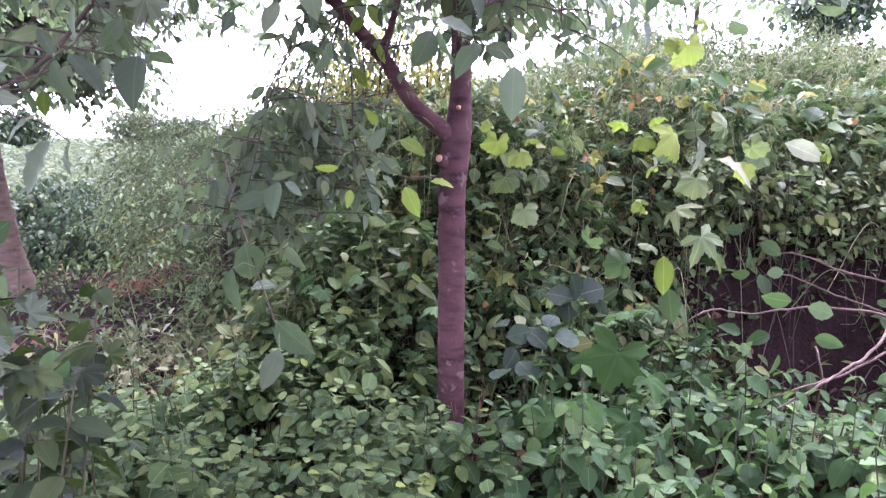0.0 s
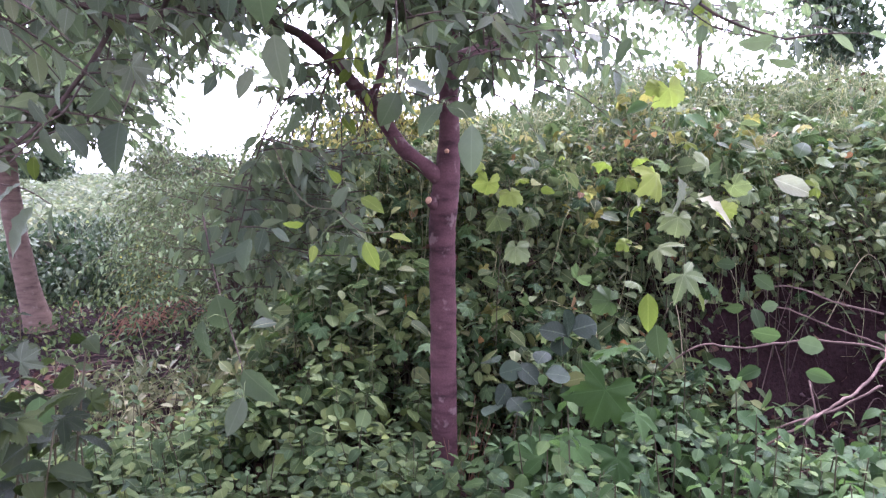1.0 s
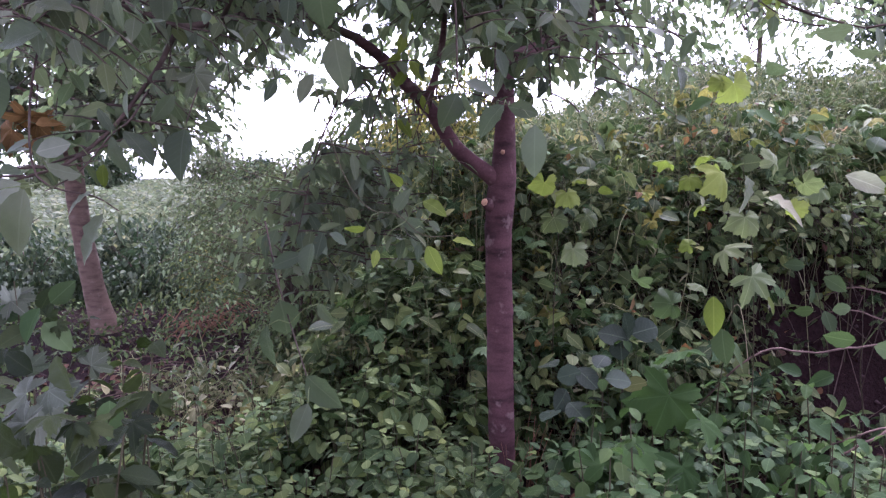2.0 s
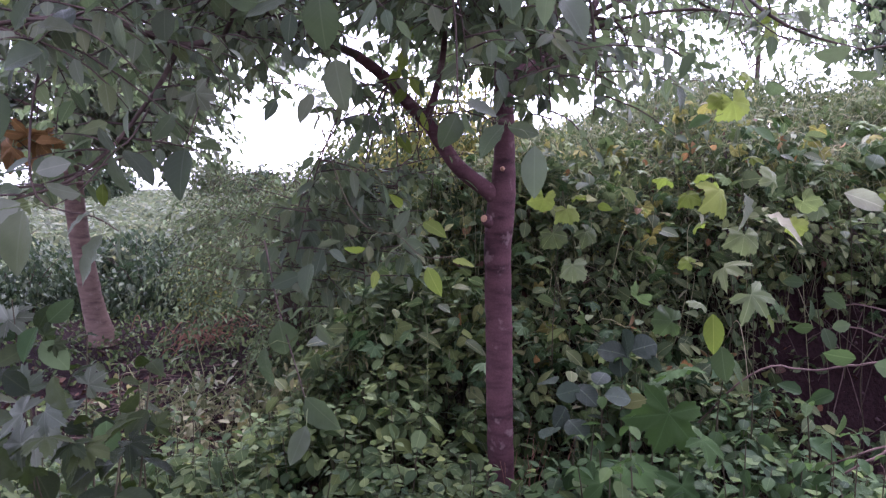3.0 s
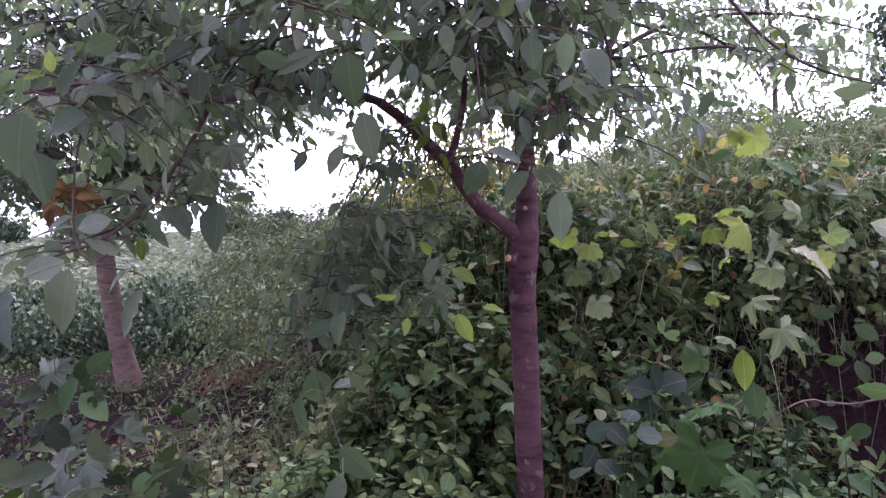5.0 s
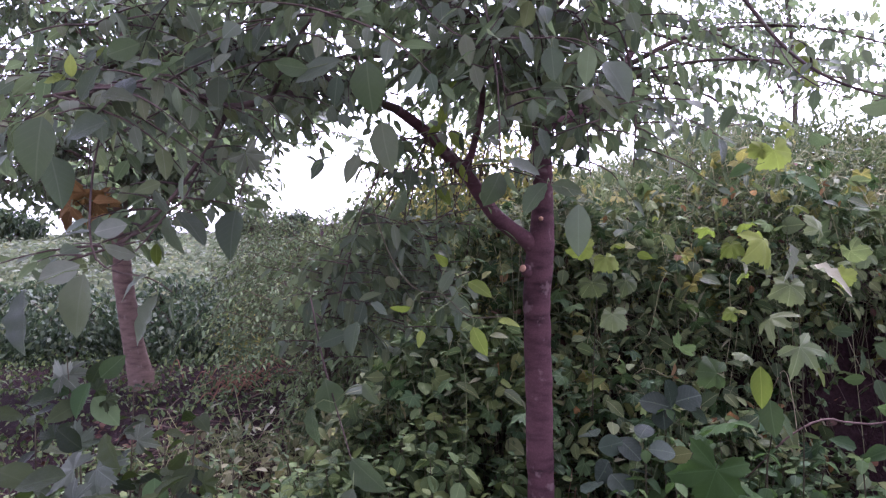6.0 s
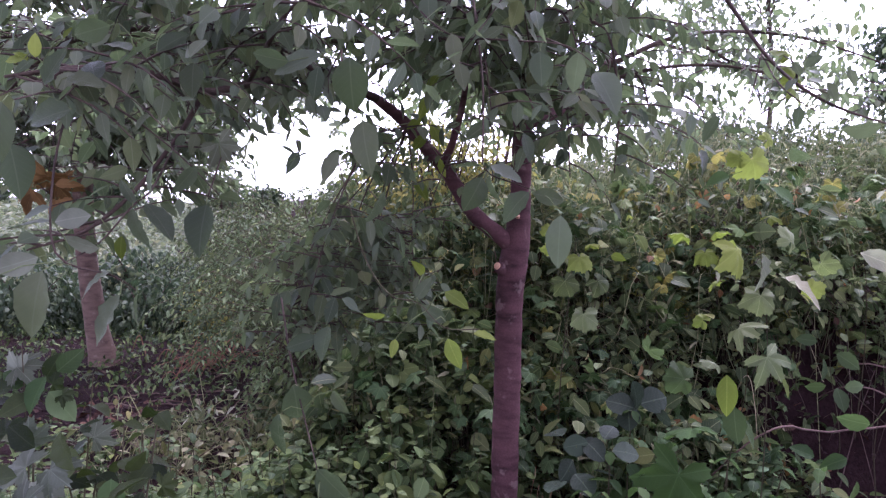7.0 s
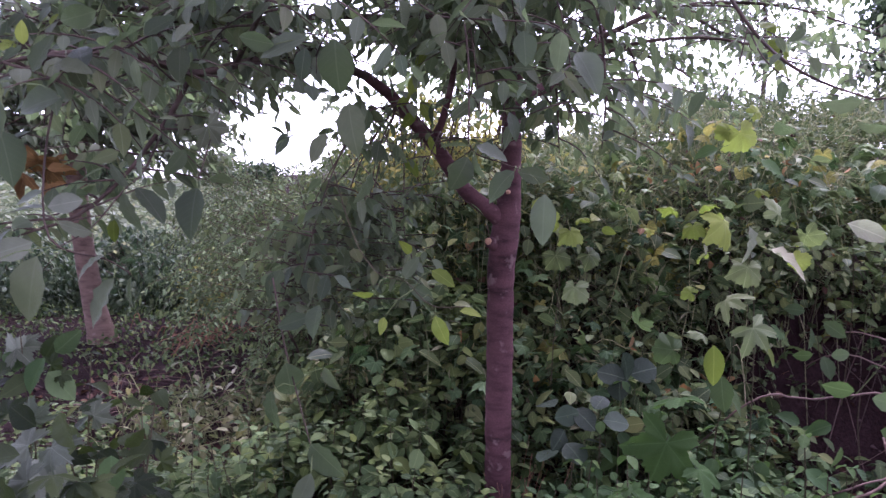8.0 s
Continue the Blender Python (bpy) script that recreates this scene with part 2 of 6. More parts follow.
def leaf_shape(width=0.5, stations=4, fold=0.10, droop=0.16, peak=0.42, tipped=1.0, wave=0.0, teeth=0.0):
    """A pointed oval leaf one unit long, folded along its rib and drooping to the tip; teeth scallop its edge."""
    v, uv, f = [(0, 0, 0)], [(0, 0.5)], []
    for i in range(1, stations + 1):
        x = i / (stations + 1)
        a = x / peak if x < peak else (1 - x) / (1 - peak)
        w = width / 2 * (math.sin(min(a, 1) * math.pi / 2) ** (0.75 if x < peak else tipped)) * (1 + (teeth if i % 2 else -teeth))
        z = -droop * x * x
        ri = wave * math.sin(i * 2.6)
        v += [(x, -w, z + fold * w * 2 + ri), (x, 0, z), (x, w, z + fold * w * 2 - ri)]
        uv += [(x, 0.5 - w / width), (x, 0.5), (x, 0.5 + w / width)]
    v.append((1, 0, -droop))
    uv.append((1, 0.5))
    f += [(0, 1, 2), (0, 2, 3)]
    for i in range(stations - 1):
        a, b = 1 + 3 * i, 4 + 3 * i
        f += [(a, b, b + 1), (a, b + 1, a + 1), (a + 1, b + 1, b + 2), (a + 1, b + 2, a + 2)]
    a, t = 1 + 3 * (stations - 1), len(v) - 1
    f += [(a, t, a + 1), (a + 1, t, a + 2)]
    return np.array(v, float), np.array(f), np.array(uv, float)


def lobed_shape(lobes=5, depth=0.45, teeth=0.06, spread=290, cup=0.12, fine=False):
    """A palmate leaf about one unit across, stalk at the origin, middle lobe along x; a fine one is creased between its lobes."""
    n = lobes * (10 if fine else 6)
    inner, outer = [], []
    uv_in, uv_out = [], []
    for i in range(n + 1):
        a = -spread / 2 + spread * i / n
        ph = (i / n * lobes) % 1.0
        lobe = 1 - depth * (0.5 + 0.5 * math.cos(2 * math.pi * ph)) ** 1.4 + 0.025 * max(0, 1 - abs(ph - 0.5) * 6)
        size = (0.62 + 0.30 * math.cos(radians(a * 0.62))) * (1 + 0.10 * math.sin(a * 0.071 + lobes) + 0.05 * math.sin(a * 0.19))
        r = size * lobe * (1 + teeth * (1 if i % 2 else -1))
        c, d = math.cos(radians(a)), math.sin(radians(a))
        crease = 0.04 * math.cos(ph * 2 * math.pi)
        outer.append((r * c, r * d, -cup * r * r + crease + (0.03 * math.sin(a * 0.13) if fine else 0)))
        uv_out.append((r, 0.08 + 0.84 * ph))
        q = 0.5 * size * (1 - 0.4 * depth)
        inner.append((q * c, q * d, -cup * q * q + crease * 0.9))
        uv_in.append((q, 0.08 + 0.84 * ph))
    if not fine:
        v, uv = [(0, 0, 0)] + outer, [(0, 0.5)] + uv_out
        f = [(0, i, i + 1) for i in range(1, n + 1)]
    else:
        v, uv = [(0, 0, 0)] + inner + outer, [(0, 0.5)] + uv_in + uv_out
        k = n + 1
        f = []
        for i in range(1, n + 1):
            f += [(0, i, i + 1), (i, i + k, i + k + 1), (i, i + k + 1, i + 1)]
    return np.array(v, float), np.array(f), np.array(uv, float)


OVAL = leaf_shape(0.52, 3)
OVATE = leaf_shape(0.64, 4, 0.10, 0.22, 0.40, 0.72)
HERB = leaf_shape(0.78, 5, 0.05, 0.24, 0.42, 0.62, 0.012, 0.055)
LITE = leaf_shape(0.56, 2, 0.10, 0.18, 0.45)
CHEAP = leaf_shape(0.60, 1, 0.10, 0.15, 0.45)
NARROW = leaf_shape(0.26, 3, 0.12, 0.22, 0.42)
BLADE = leaf_shape(0.24, 2, 0.12, 0.30, 0.40)
FINE_OVAL = leaf_shape(0.50, 7, 0.09, 0.14, 0.45, 0.85, 0.012)
FINE_OVATE = leaf_shape(0.64, 7, 0.08, 0.2, 0.40, 0.75, 0.015)
PALM = lobed_shape(5, 0.11, 0.04, 315, 0.6, True)
DEEP_PALM = lobed_shape(5, 0.40, 0.06, 270, 0.5, True)
TRI_LOBE = lobed_shape(5, 0.30, 0.08, 265, 0.35, True)
SQUASH = lobed_shape(5, 0.30, 0.06, 310, 0.25, True)
TRIPLE = leaf_shape(0.66, 8, 0.09, 0.20, 0.45, 0.8, 0.012, 0.06)
PALM_LITE = lobed_shape(5, 0.13, 0.04, 305, 0.5)
VINE = lobed_shape(5, 0.24, 0.10, 300, 0.35)
IVY = lobed_shape(3, 0.30, 0.08, 250, 0.3)
DISC = leaf_shape(0.90, 11, 0.05, 0.22, 0.5, 0.62, 0.015)


def turns(yaw, pitch, roll):
    """Rotations of leaves: heading, tip down, and tilt about the rib, in radians."""
    yaw, pitch, roll = np.broadcast_arrays(np.asarray(yaw, float), np.asarray(pitch, float), np.asarray(roll, float))
    cy, sy, cp, sp, cr, sr = np.cos(yaw), np.sin(yaw), np.cos(pitch), np.sin(pitch), np.cos(roll), np.sin(roll)
    r = np.empty(yaw.shape + (3, 3))
    r[..., 0, 0], r[..., 0, 1], r[..., 0, 2] = cy * cp, cy * sp * sr - sy * cr, cy * sp * cr + sy * sr
    r[..., 1, 0], r[..., 1, 1], r[..., 1, 2] = sy * cp, sy * sp * sr + cy * cr, sy * sp * cr - cy * sr
    r[..., 2, 0], r[..., 2, 1], r[..., 2, 2] = -sp, cp * sr, cp * cr
    return r


class Heap:
    """Gathers leaves and stalks into one mesh."""

    def __init__(self):
        self.v, self.f, self.uv, self.n = [], [], [], 0

    def add(self, v, f, uv):
        self.v.append(v)
        self.f.append(np.asarray(f) + self.n)
        self.uv.append(uv)
        self.n += len(v)

    def leaves(self, shape, pos, rot, size, slim=None):
        v, f, uv = shape
        pos = np.asarray(pos, float).reshape(-1, 3)
        k = len(pos)
        if not k:
            return
        size = np.broadcast_to(np.asarray(size, float), (k,))
        loc = np.repeat(v[None], k, 0) * size[:, None, None]
        if slim is not None:
            loc[:, :, 1] *= np.asarray(slim)[:, None]
        out = np.einsum("nij,nkj->nki", rot, loc) + pos[:, None, :]
        ff = f[None] + (np.arange(k) * len(v))[:, None, None]
        self.add(out.reshape(-1, 3), ff.reshape(-1, 3), np.tile(uv, (k, 1)))

    def tube(self, pts, radii, seg=6):
        v, f = tube(pts, radii, seg)
        self.add(v, f, np.zeros((len(v), 2)))

    def mesh(self, name):
        return raw_mesh(name, np.concatenate(self.v), np.concatenate(self.f), np.concatenate(self.uv))


def smooth_line(pts, per=4):
    """A smooth line through the points (x, y, z, radius)."""
    p = np.array(pts, float)
    if len(p) < 3:
        t = np.linspace(0, 1, per + 1)[:, None]
        return p[0] * (1 - t) + p[1] * t
    p = np.vstack([2 * p[0] - p[1], p, 2 * p[-1] - p[-2]])
    out = []
    for i in range(1, len(p) - 2):
        for j in range(per):
            t = j / per
            a, b, c, d = p[i - 1], p[i], p[i + 1], p[i + 2]
            out.append(0.5 * (2 * b + (c - a) * t + (2 * a - 5 * b + 4 * c - d) * t * t + (3 * b - a - 3 * c + d) * t ** 3))
    out.append(p[-2])
    return np.array(out)


def tube(pts, radii, seg=8, rough=0.0):
    p = np.asarray(pts, float)
    radii = np.broadcast_to(np.asarray(radii, float), (len(p),))
    tan = np.gradient(p, axis=0)
    tan /= np.linalg.norm(tan, axis=1)[:, None] + 1e-9
    ref = np.array([1.0, 0.13, 0.0]) if abs(tan[0][2]) > 0.7 else np.array([0.0, 0.1, 1.0])
    v = []
    for i, (c, t, r) in enumerate(zip(p, tan, radii)):
        a = ref - t * ref.dot(t)
        a /= np.linalg.norm(a)
        ref = a
        b = np.cross(t, a)
        for k in range(seg):
            w = 2 * math.pi * k / seg
            d = a * math.cos(w) + b * math.sin(w)
            q = c + d * r
            if rough:
                q = q + d * rough * r * (noise.noise(Vector(q) * 14) + 0.6 * noise.noise(Vector((q[0] * 6, q[1] * 6, q[2] * 40))))
            v.append(q)
    f = []
    n = len(p)
    for i in range(n - 1):
        for k in range(seg):
            a, b = i * seg + k, i * seg + (k + 1) % seg
            f += [(a, b, b + seg), (a, b + seg, a + seg)]
    v += [p[0], p[-1]]
    for k in range(seg):
        f += [(n * seg, (k + 1) % seg, k), (n * seg + 1, (n - 1) * seg + k, (n - 1) * seg + (k + 1) % seg)]
    return np.array(v), np.array(f)


def wood(name, pts, material, parent, seg=10, per=5, rough=0.0, label=""):
    q = smooth_line(pts, per)
    v, f = tube(q[:, :3], np.maximum(q[:, 3], 0.0012), seg, rough)
    return part(name, raw_mesh(name, v, f), material, parent, label)


# ---------------------------------------------------------------- the ground
def smooth(a, b, x):
    t = np.clip((np.asarray(x, float) - a) / (b - a), 0, 1)
    return t * t * (3 - 2 * t)


def into_bank(x, y):
    """How far a place lies inside the foot of the bank, in metres."""
    d1 = y - (3.2 + 0.16 * np.maximum(x, 0))
    d2 = (x + 1.15) * 0.937 + (y - 3.5) * 0.35
    k = 0.5
    h = np.clip(0.5 + 0.5 * (d2 - d1) / k, 0, 1)
    return d2 * (1 - h) + d1 * h - k * h * (1 - h)


def waves(x, y):
    return 0.5 * np.sin(x * 2.1 + 0.7) * np.cos(y * 1.7) + 0.3 * np.sin(x * 4.7 + y * 3.1) + 0.2 * np.sin(x * 9.3 - y * 7.7 + 1.1)


def ground_z(x, y):
    x, y = np.asarray(x, float), np.asarray(y, float)
    s = into_bank(x, y)
    face = smooth(0.9, 1.7, x) * smooth(5.5, 3.5, x)          # a bare cut face to the right of the tree
    rise = 0.55 * smooth(-0.1, 0.75, s) + 0.50 * np.maximum(s - 0.4, 0) + face * 0.35 * smooth(0.0, 0.35, s)
    top = 2.5
    rise = top * (1 - np.exp(-rise / top * 1.25)) * 1.12
    rise = rise - 0.06 * np.maximum(s - 5.0, 0)
    rise = np.maximum(rise, -1.0 + 0 * rise)
    roll = 0.03 * waves(x, y) * smooth(60, 20, np.hypot(x, y))
    behind = 2.2 * smooth(-2.2, -7.5, y)          # unseen slope at the viewer's back, added to block low sky light
    return rise + roll + behind


def build_ground():
    n = 190
    u = np.linspace(-1, 1, n)
    gx = np.sign(u) * (np.abs(u) * 8 + 392 * np.abs(u) ** 6)
    xs = gx - 0.5
    ys = gx + 4.0
    x, y = np.meshgrid(xs, ys)
    z = ground_z(x, y)
    v = np.stack([x, y, z], -1).reshape(-1, 3)
    i = np.arange(n * n).reshape(n, n)
    a, b, c, d = i[:-1, :-1].ravel(), i[:-1, 1:].ravel(), i[1:, 1:].ravel(), i[1:, :-1].ravel()
    tris = np.concatenate([np.stack([a, b, c], 1), np.stack([a, c, d], 1)])
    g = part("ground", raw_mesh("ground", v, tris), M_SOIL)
    tagged(g, "dark reddish-brown soil with a bank rising behind the tree", "ground", kind="structure")


build_ground()


# ---------------------------------------------------------------- undergrowth
def blob(x, y, cx, cy, rx, ry):
    return np.exp(-(((x - cx) / rx) ** 2 + ((y - cy) / ry) ** 2))


PATH_A, PATH_B = (-3.0, 4.50), (-3.15, 6.3)      # the open soil of the path


def patchy(x, y, scale, seed):
    """Smooth random patches between 0 and 1 over the plan."""
    u, w = np.asarray(x, float) * scale + 97.3 * seed, np.asarray(y, float) * scale - 41.7 * seed
    i, j = np.floor(u), np.floor(w)
    a, b = u - i, w - j
    a, b = a * a * (3 - 2 * a), b * b * (3 - 2 * b)

    def h(p, q):
        v = np.sin(p * 127.1 + q * 311.7 + seed * 17.3) * 43758.5453
        return v - np.floor(v)
    return (h(i, j) * (1 - a) + h(i + 1, j) * a) * (1 - b) + (h(i, j + 1) * (1 - a) + h(i + 1, j + 1) * a) * b


def bare(x, y):
    """1 where the soil lies open: round the trunk's foot, in the hollow of the bank, along the path."""
    b = 1.0 * blob(x, y, 0.10, 2.72, 0.17, 0.16)
    b = b + 1.3 * blob(x, y, 2.3, 3.60, 0.75, 0.26) + 0.75 * blob(x, y, 1.95, 3.0, 0.55, 0.45) + 0.6 * blob(x, y, 0.42, 2.85, 0.30, 0.25)
    b = b + 1.35 * blob(x, y, PATH_A[0], PATH_A[1], 0.60, 0.36) + 1.2 * blob(x, y, PATH_B[0], PATH_B[1], 0.30, 0.50)
    b = b + 0.92 * blob(x, y, -1.75, 3.75, 0.6, 0.42)
    return np.clip(b, 0, 1)


def cover_height(x, y):
    """Height of the leaf layer above the ground."""
    s = into_bank(x, y)
    h = 0.40 + 0.07 * waves(x * 1.6, y * 1.6)
    h = h + 0.42 * blob(x, y, -0.55, 3.25, 0.55, 0.55) + 0.16 * blob(x, y, 0.45, 3.3, 0.5, 0.3)
    h = h - 0.26 * blob(x, y, -1.7, 3.2, 0.75, 0.7)
    rough = patchy(x, y, 1.3, 3) * 0.45 + patchy(x, y, 3.6, 4) * 0.28
    h = np.where(s > 0.3, 0.05 + 1.15 * rough, h + 0.20 * (patchy(x, y, 3.2, 5) - 0.5))
    h = np.where((x < -1.6) & (s < 0.2), h * (0.32 + 0.68 * smooth(3.3, 2.2, y)), h)
    h = h * (1 - 0.85 * bare(x, y))
    return np.maximum(h, 0.04)


def cover(name, label, shape, material, n, xr, yr, size, keep, stalks=6, pitch=(0.45, 0.4), lift=0.0, fine=False, depth=0.6, stalk_mat=None, front=0.0):
    """A patch of low growth: leaves layered near the top of the cover, on upright stalks."""
    x, y = rng.uniform(*xr, n), rng.uniform(*yr, n)
    ok = rng.random(n) < keep(x, y)
    x, y = x[ok], y[ok]
    k = len(x)
    g, h = ground_z(x, y), cover_height(x, y)
    z = g + (h + lift) * (1 - depth * rng.random(k) ** 1.6) + rng.normal(0, 0.02, k)
    z = np.maximum(z, g + 0.02)
    heap = Heap()
    sz = rng.uniform(*size, k) * (0.75 + 0.5 * rng.random(k))
    heap.leaves(shape, np.stack([x, y, z], 1), turns(np.where(rng.random(k) < front, rng.normal(-1.57, 0.7, k), rng.uniform(0, 2 * np.pi, k)), rng.normal(*pitch, k), rng.normal(0, 0.6, k)), sz, rng.uniform(0.8, 1.2, k))
    ob = part(name, heap.mesh(name), material)
    tagged(ob, label, "plants", kind="stuff")
    if stalks:
        st = Heap()
        for i in range(0, k, stalks):
            lean = rng.normal(0, 0.11, 2)
            q = np.array([[x[i] + lean[0], y[i] + lean[1], g[i] - 0.05], [x[i] + lean[0] * 0.3 + rng.normal(0, 0.02), y[i] + lean[1] * 0.5, g[i] * 0.45 + z[i] * 0.55], [x[i], y[i], z[i]]])
            st.tube(q, [0.0026, 0.0020, 0.0012], 3)
        part("stalks", st.mesh("stalks"), stalk_mat or M_STALK, ob, kind="stuff")
    return ob


def herb_patch(name, label, shape, material, n, xr, yr, size, keep, levels=4):
    """Herbs standing close: crossed pairs of leaves on each stem, small at the tip and larger below."""
    x, y = rng.uniform(*xr, n), rng.uniform(*yr, n)
    ok = rng.random(n) < keep(x, y)
    x, y = x[ok], y[ok]
    k = len(x)
    g = ground_z(x, y)
    top = g + cover_height(x, y) * rng.uniform(0.72, 1.12, k)
    lean = rng.normal(0, 0.05, (k, 2))
    a0 = rng.uniform(0, 2 * np.pi, k)
    big = rng.uniform(*size, k)
    leaf, st = Heap(), Heap()
    for j in range(levels):
        z = top - (0.0, 0.035, 0.085, 0.15)[j] * (big / 0.08) - 0.004
        ok = z > g + 0.03
        for side in (0.0, math.pi):
            a = a0 + j * 1.57 + side + rng.normal(0, 0.22, k)
            t = (z - g) / np.maximum(top - g, 0.05)
            p = np.stack([x + lean[:, 0] * t + 0.012 * np.cos(a), y + lean[:, 1] * t + 0.012 * np.sin(a), z], 1)
            q = rng.normal((-0.35, 0.10, 0.32, 0.5)[j], 0.26, k)
            leaf.leaves(shape, p[ok], turns(a, q, rng.normal(0, 0.3, k))[ok], (big * (0.48, 0.82, 1.0, 1.05)[j] * rng.uniform(0.85, 1.15, k))[ok], rng.uniform(0.85, 1.12, k)[ok])
    for i in range(k):
        st.tube(np.array([[x[i], y[i], g[i] - 0.04], [x[i] + lean[i, 0] * 0.4, y[i] + lean[i, 1] * 0.4, g[i] * 0.5 + top[i] * 0.5], [x[i] + lean[i, 0], y[i] + lean[i, 1], top[i]]]), [0.0028, 0.0022, 0.0012], 3)
    ob = part(name, leaf.mesh(name), material)
    tagged(ob, label, "plants", kind="stuff")
    part("stalks", st.mesh("stalks"), M_STALK, ob, kind="stuff")
    return ob


def upright_weeds(name, label, shape, material, n, xr, yr, height, size, keep, leaves=13):
    """Slender arching weeds with many small leaves up the stem."""
    x, y = rng.uniform(*xr, n), rng.uniform(*yr, n)
    ok = rng.random(n) < keep(x, y)
    x, y = x[ok], y[ok]
    k = len(x)
    g = ground_z(x, y) + 0.55 * cover_height(x, y)
    h = rng.uniform(*height, k)
    a, bend = rng.normal(-1.57, 1.3, k), rng.uniform(0.1, 0.55, k)
    leaf, st = Heap(), Heap()
    for j in range(leaves):
        t = 0.25 + 0.75 * (j + rng.random(k) * 0.6) / leaves
        p = np.stack([x + np.cos(a) * bend * h * t * t, y + np.sin(a) * bend * h * t * t, g + h * (t - 0.35 * bend * t * t)], 1)
        leaf.leaves(shape, p, turns(j * 2.4 + a + rng.normal(0, 0.4, k), rng.normal(0.15, 0.45, k), rng.normal(0, 0.4, k)), rng.uniform(*size, k) * (1.15 - 0.55 * t), rng.uniform(0.8, 1.5, k))
    for i in range(k):
        t = np.array([-0.3, 0.5, 1.0])
        e = np.where(t > 0, t * t, 0)
        st.tube(np.stack([x[i] + np.cos(a[i]) * bend[i] * h[i] * e, y[i] + np.sin(a[i]) * bend[i] * h[i] * e, g[i] + h[i] * (t - 0.35 * bend[i] * e)], 1), [0.0028, 0.002, 0.001], 3)
    ob = part(name, leaf.mesh(name), material)
    tagged(ob, label, "plants", kind="stuff")
    part("stalks", st.mesh("stalks"), M_RUNNER, ob, kind="stuff")
    return ob


def not_bare(x, y):
    return 1 - bare(x, y)


def fringe(x, y):
    """Lets the thick growth thin out unevenly towards the clearing."""
    d = np.minimum(np.minimum(x + 3.1, 4.1 - x), y - 0.45)
    return np.clip(d * 2.2 - 1.3 * patchy(x, y, 2.1, 41) + 0.35, 0, 1)


LEFT = lambda x, y: fringe(x, y) * not_bare(x, y) * (into_bank(x, y) < 0.5) * (x < 0.02 + 0.1 * np.sin(y * 9))
RIGHT = lambda x, y: fringe(x, y) * not_bare(x, y) * (into_bank(x, y) < 0.5) * (x > -0.02)
BANK = lambda x, y: not_bare(x, y) * (into_bank(x, y) > 0.25) * np.clip(1.25 - 0.06 * y, 0.3, 1)
CLUMP = lambda seed, scale=1.4, edge=0.5: (lambda x, y: BANK(x, y) * np.clip((patchy(x, y, scale, seed) - edge) * 6 + 0.15, 0.04, 1))
herb_patch("undergrowth", "dense low green herbs with scalloped oval leaves beside the trunk", HERB, M_HERB, 1900, (-3.1, 0.1), (0.45, 4.0), (0.066, 0.102), LEFT)
herb_patch("undergrowth", "dense low light-green herbs with oval leaves before the bank", HERB, M_HERB2, 1050, (-0.05, 4.1), (0.45, 3.6), (0.075, 0.115), RIGHT)
cover("undergrowth", "small green leaves filling the gaps between taller herbs", OVATE, M_HERB2, 2600, (-2.6, 3.8), (0.6, 3.7), (0.03, 0.06), lambda x, y: fringe(x, y) * not_bare(x, y) * (into_bank(x, y) < 0.5), 5, depth=0.9)
cover("bank_creepers", "tangled green creepers with small heart-shaped leaves on the bank", LITE, M_BANK, 52000, (-4.5, 7.5), (3.6, 11.0), (0.034, 0.062), CLUMP(11, 1.2, 0.40), 14, (0.05, 0.6), 0.0)
cover("bank_creepers", "broad dull green creeper leaves on the bank", OVATE, M_BANK, 9000, (-3.5, 6.5), (3.2, 7.0), (0.055, 0.10), CLUMP(12, 1.6, 0.5), 8, (0.10, 0.5), 0.03)
cover("bank_vines", "lobed vine leaves climbing over the bank", VINE, M_BANK, 6500, (-2.5, 6.0), (3.1, 6.5), (0.030, 0.070), CLUMP(13, 1.1, 0.5), 4, (0.35, 0.55), 0.06)
cover("bank_vines", "three-lobed dull green vine leaves on the bank", IVY, M_HERB, 6500, (-2.5, 6.0), (3.0, 7.0), (0.030, 0.055), CLUMP(17, 1.3, 0.45), 5, (0.25, 0.55), 0.04)
cover("bank_grass", "narrow-leaved weeds growing among creepers on the bank", BLADE, M_BANK, 46000, (-4.5, 7.5), (3.4, 11.0), (0.06, 0.15), CLUMP(14, 0.9, 0.50), 0, (0.1, 0.8), 0.06)
cover("yellowing_weeds", "yellow-green leaves scattered through the bank's creepers", OVATE, M_YELLOW, 1900, (-1.5, 5.5), (3.0, 8.0), (0.035, 0.075), lambda x, y: CLUMP(15, 2.2, 0.5)(x, y) * (0.3 + 0.7 * blob(x, y, 1.3, 4.4, 1.8, 0.9)), 6, (0.6, 0.6), 0.05, stalk_mat=M_DRY)
cover("withered_leaves", "brown withered leaves caught among the creepers", LITE, M_LITTER, 1500, (-1.5, 5.0), (3.0, 7.0), (0.04, 0.08), CLUMP(16, 2.5, 0.45), 0, (0.8, 0.6), 0.0)
upright_weeds("bank_weeds", "slender upright weeds with narrow leaves over the bank", BLADE, M_BANK, 2300, (-3.2, 7.0), (3.6, 9.5), (0.28, 0.62), (0.035, 0.075), lambda x, y: BANK(x, y) * np.clip((patchy(x, y, 1.1, 51) - 0.30) * 4, 0, 1))
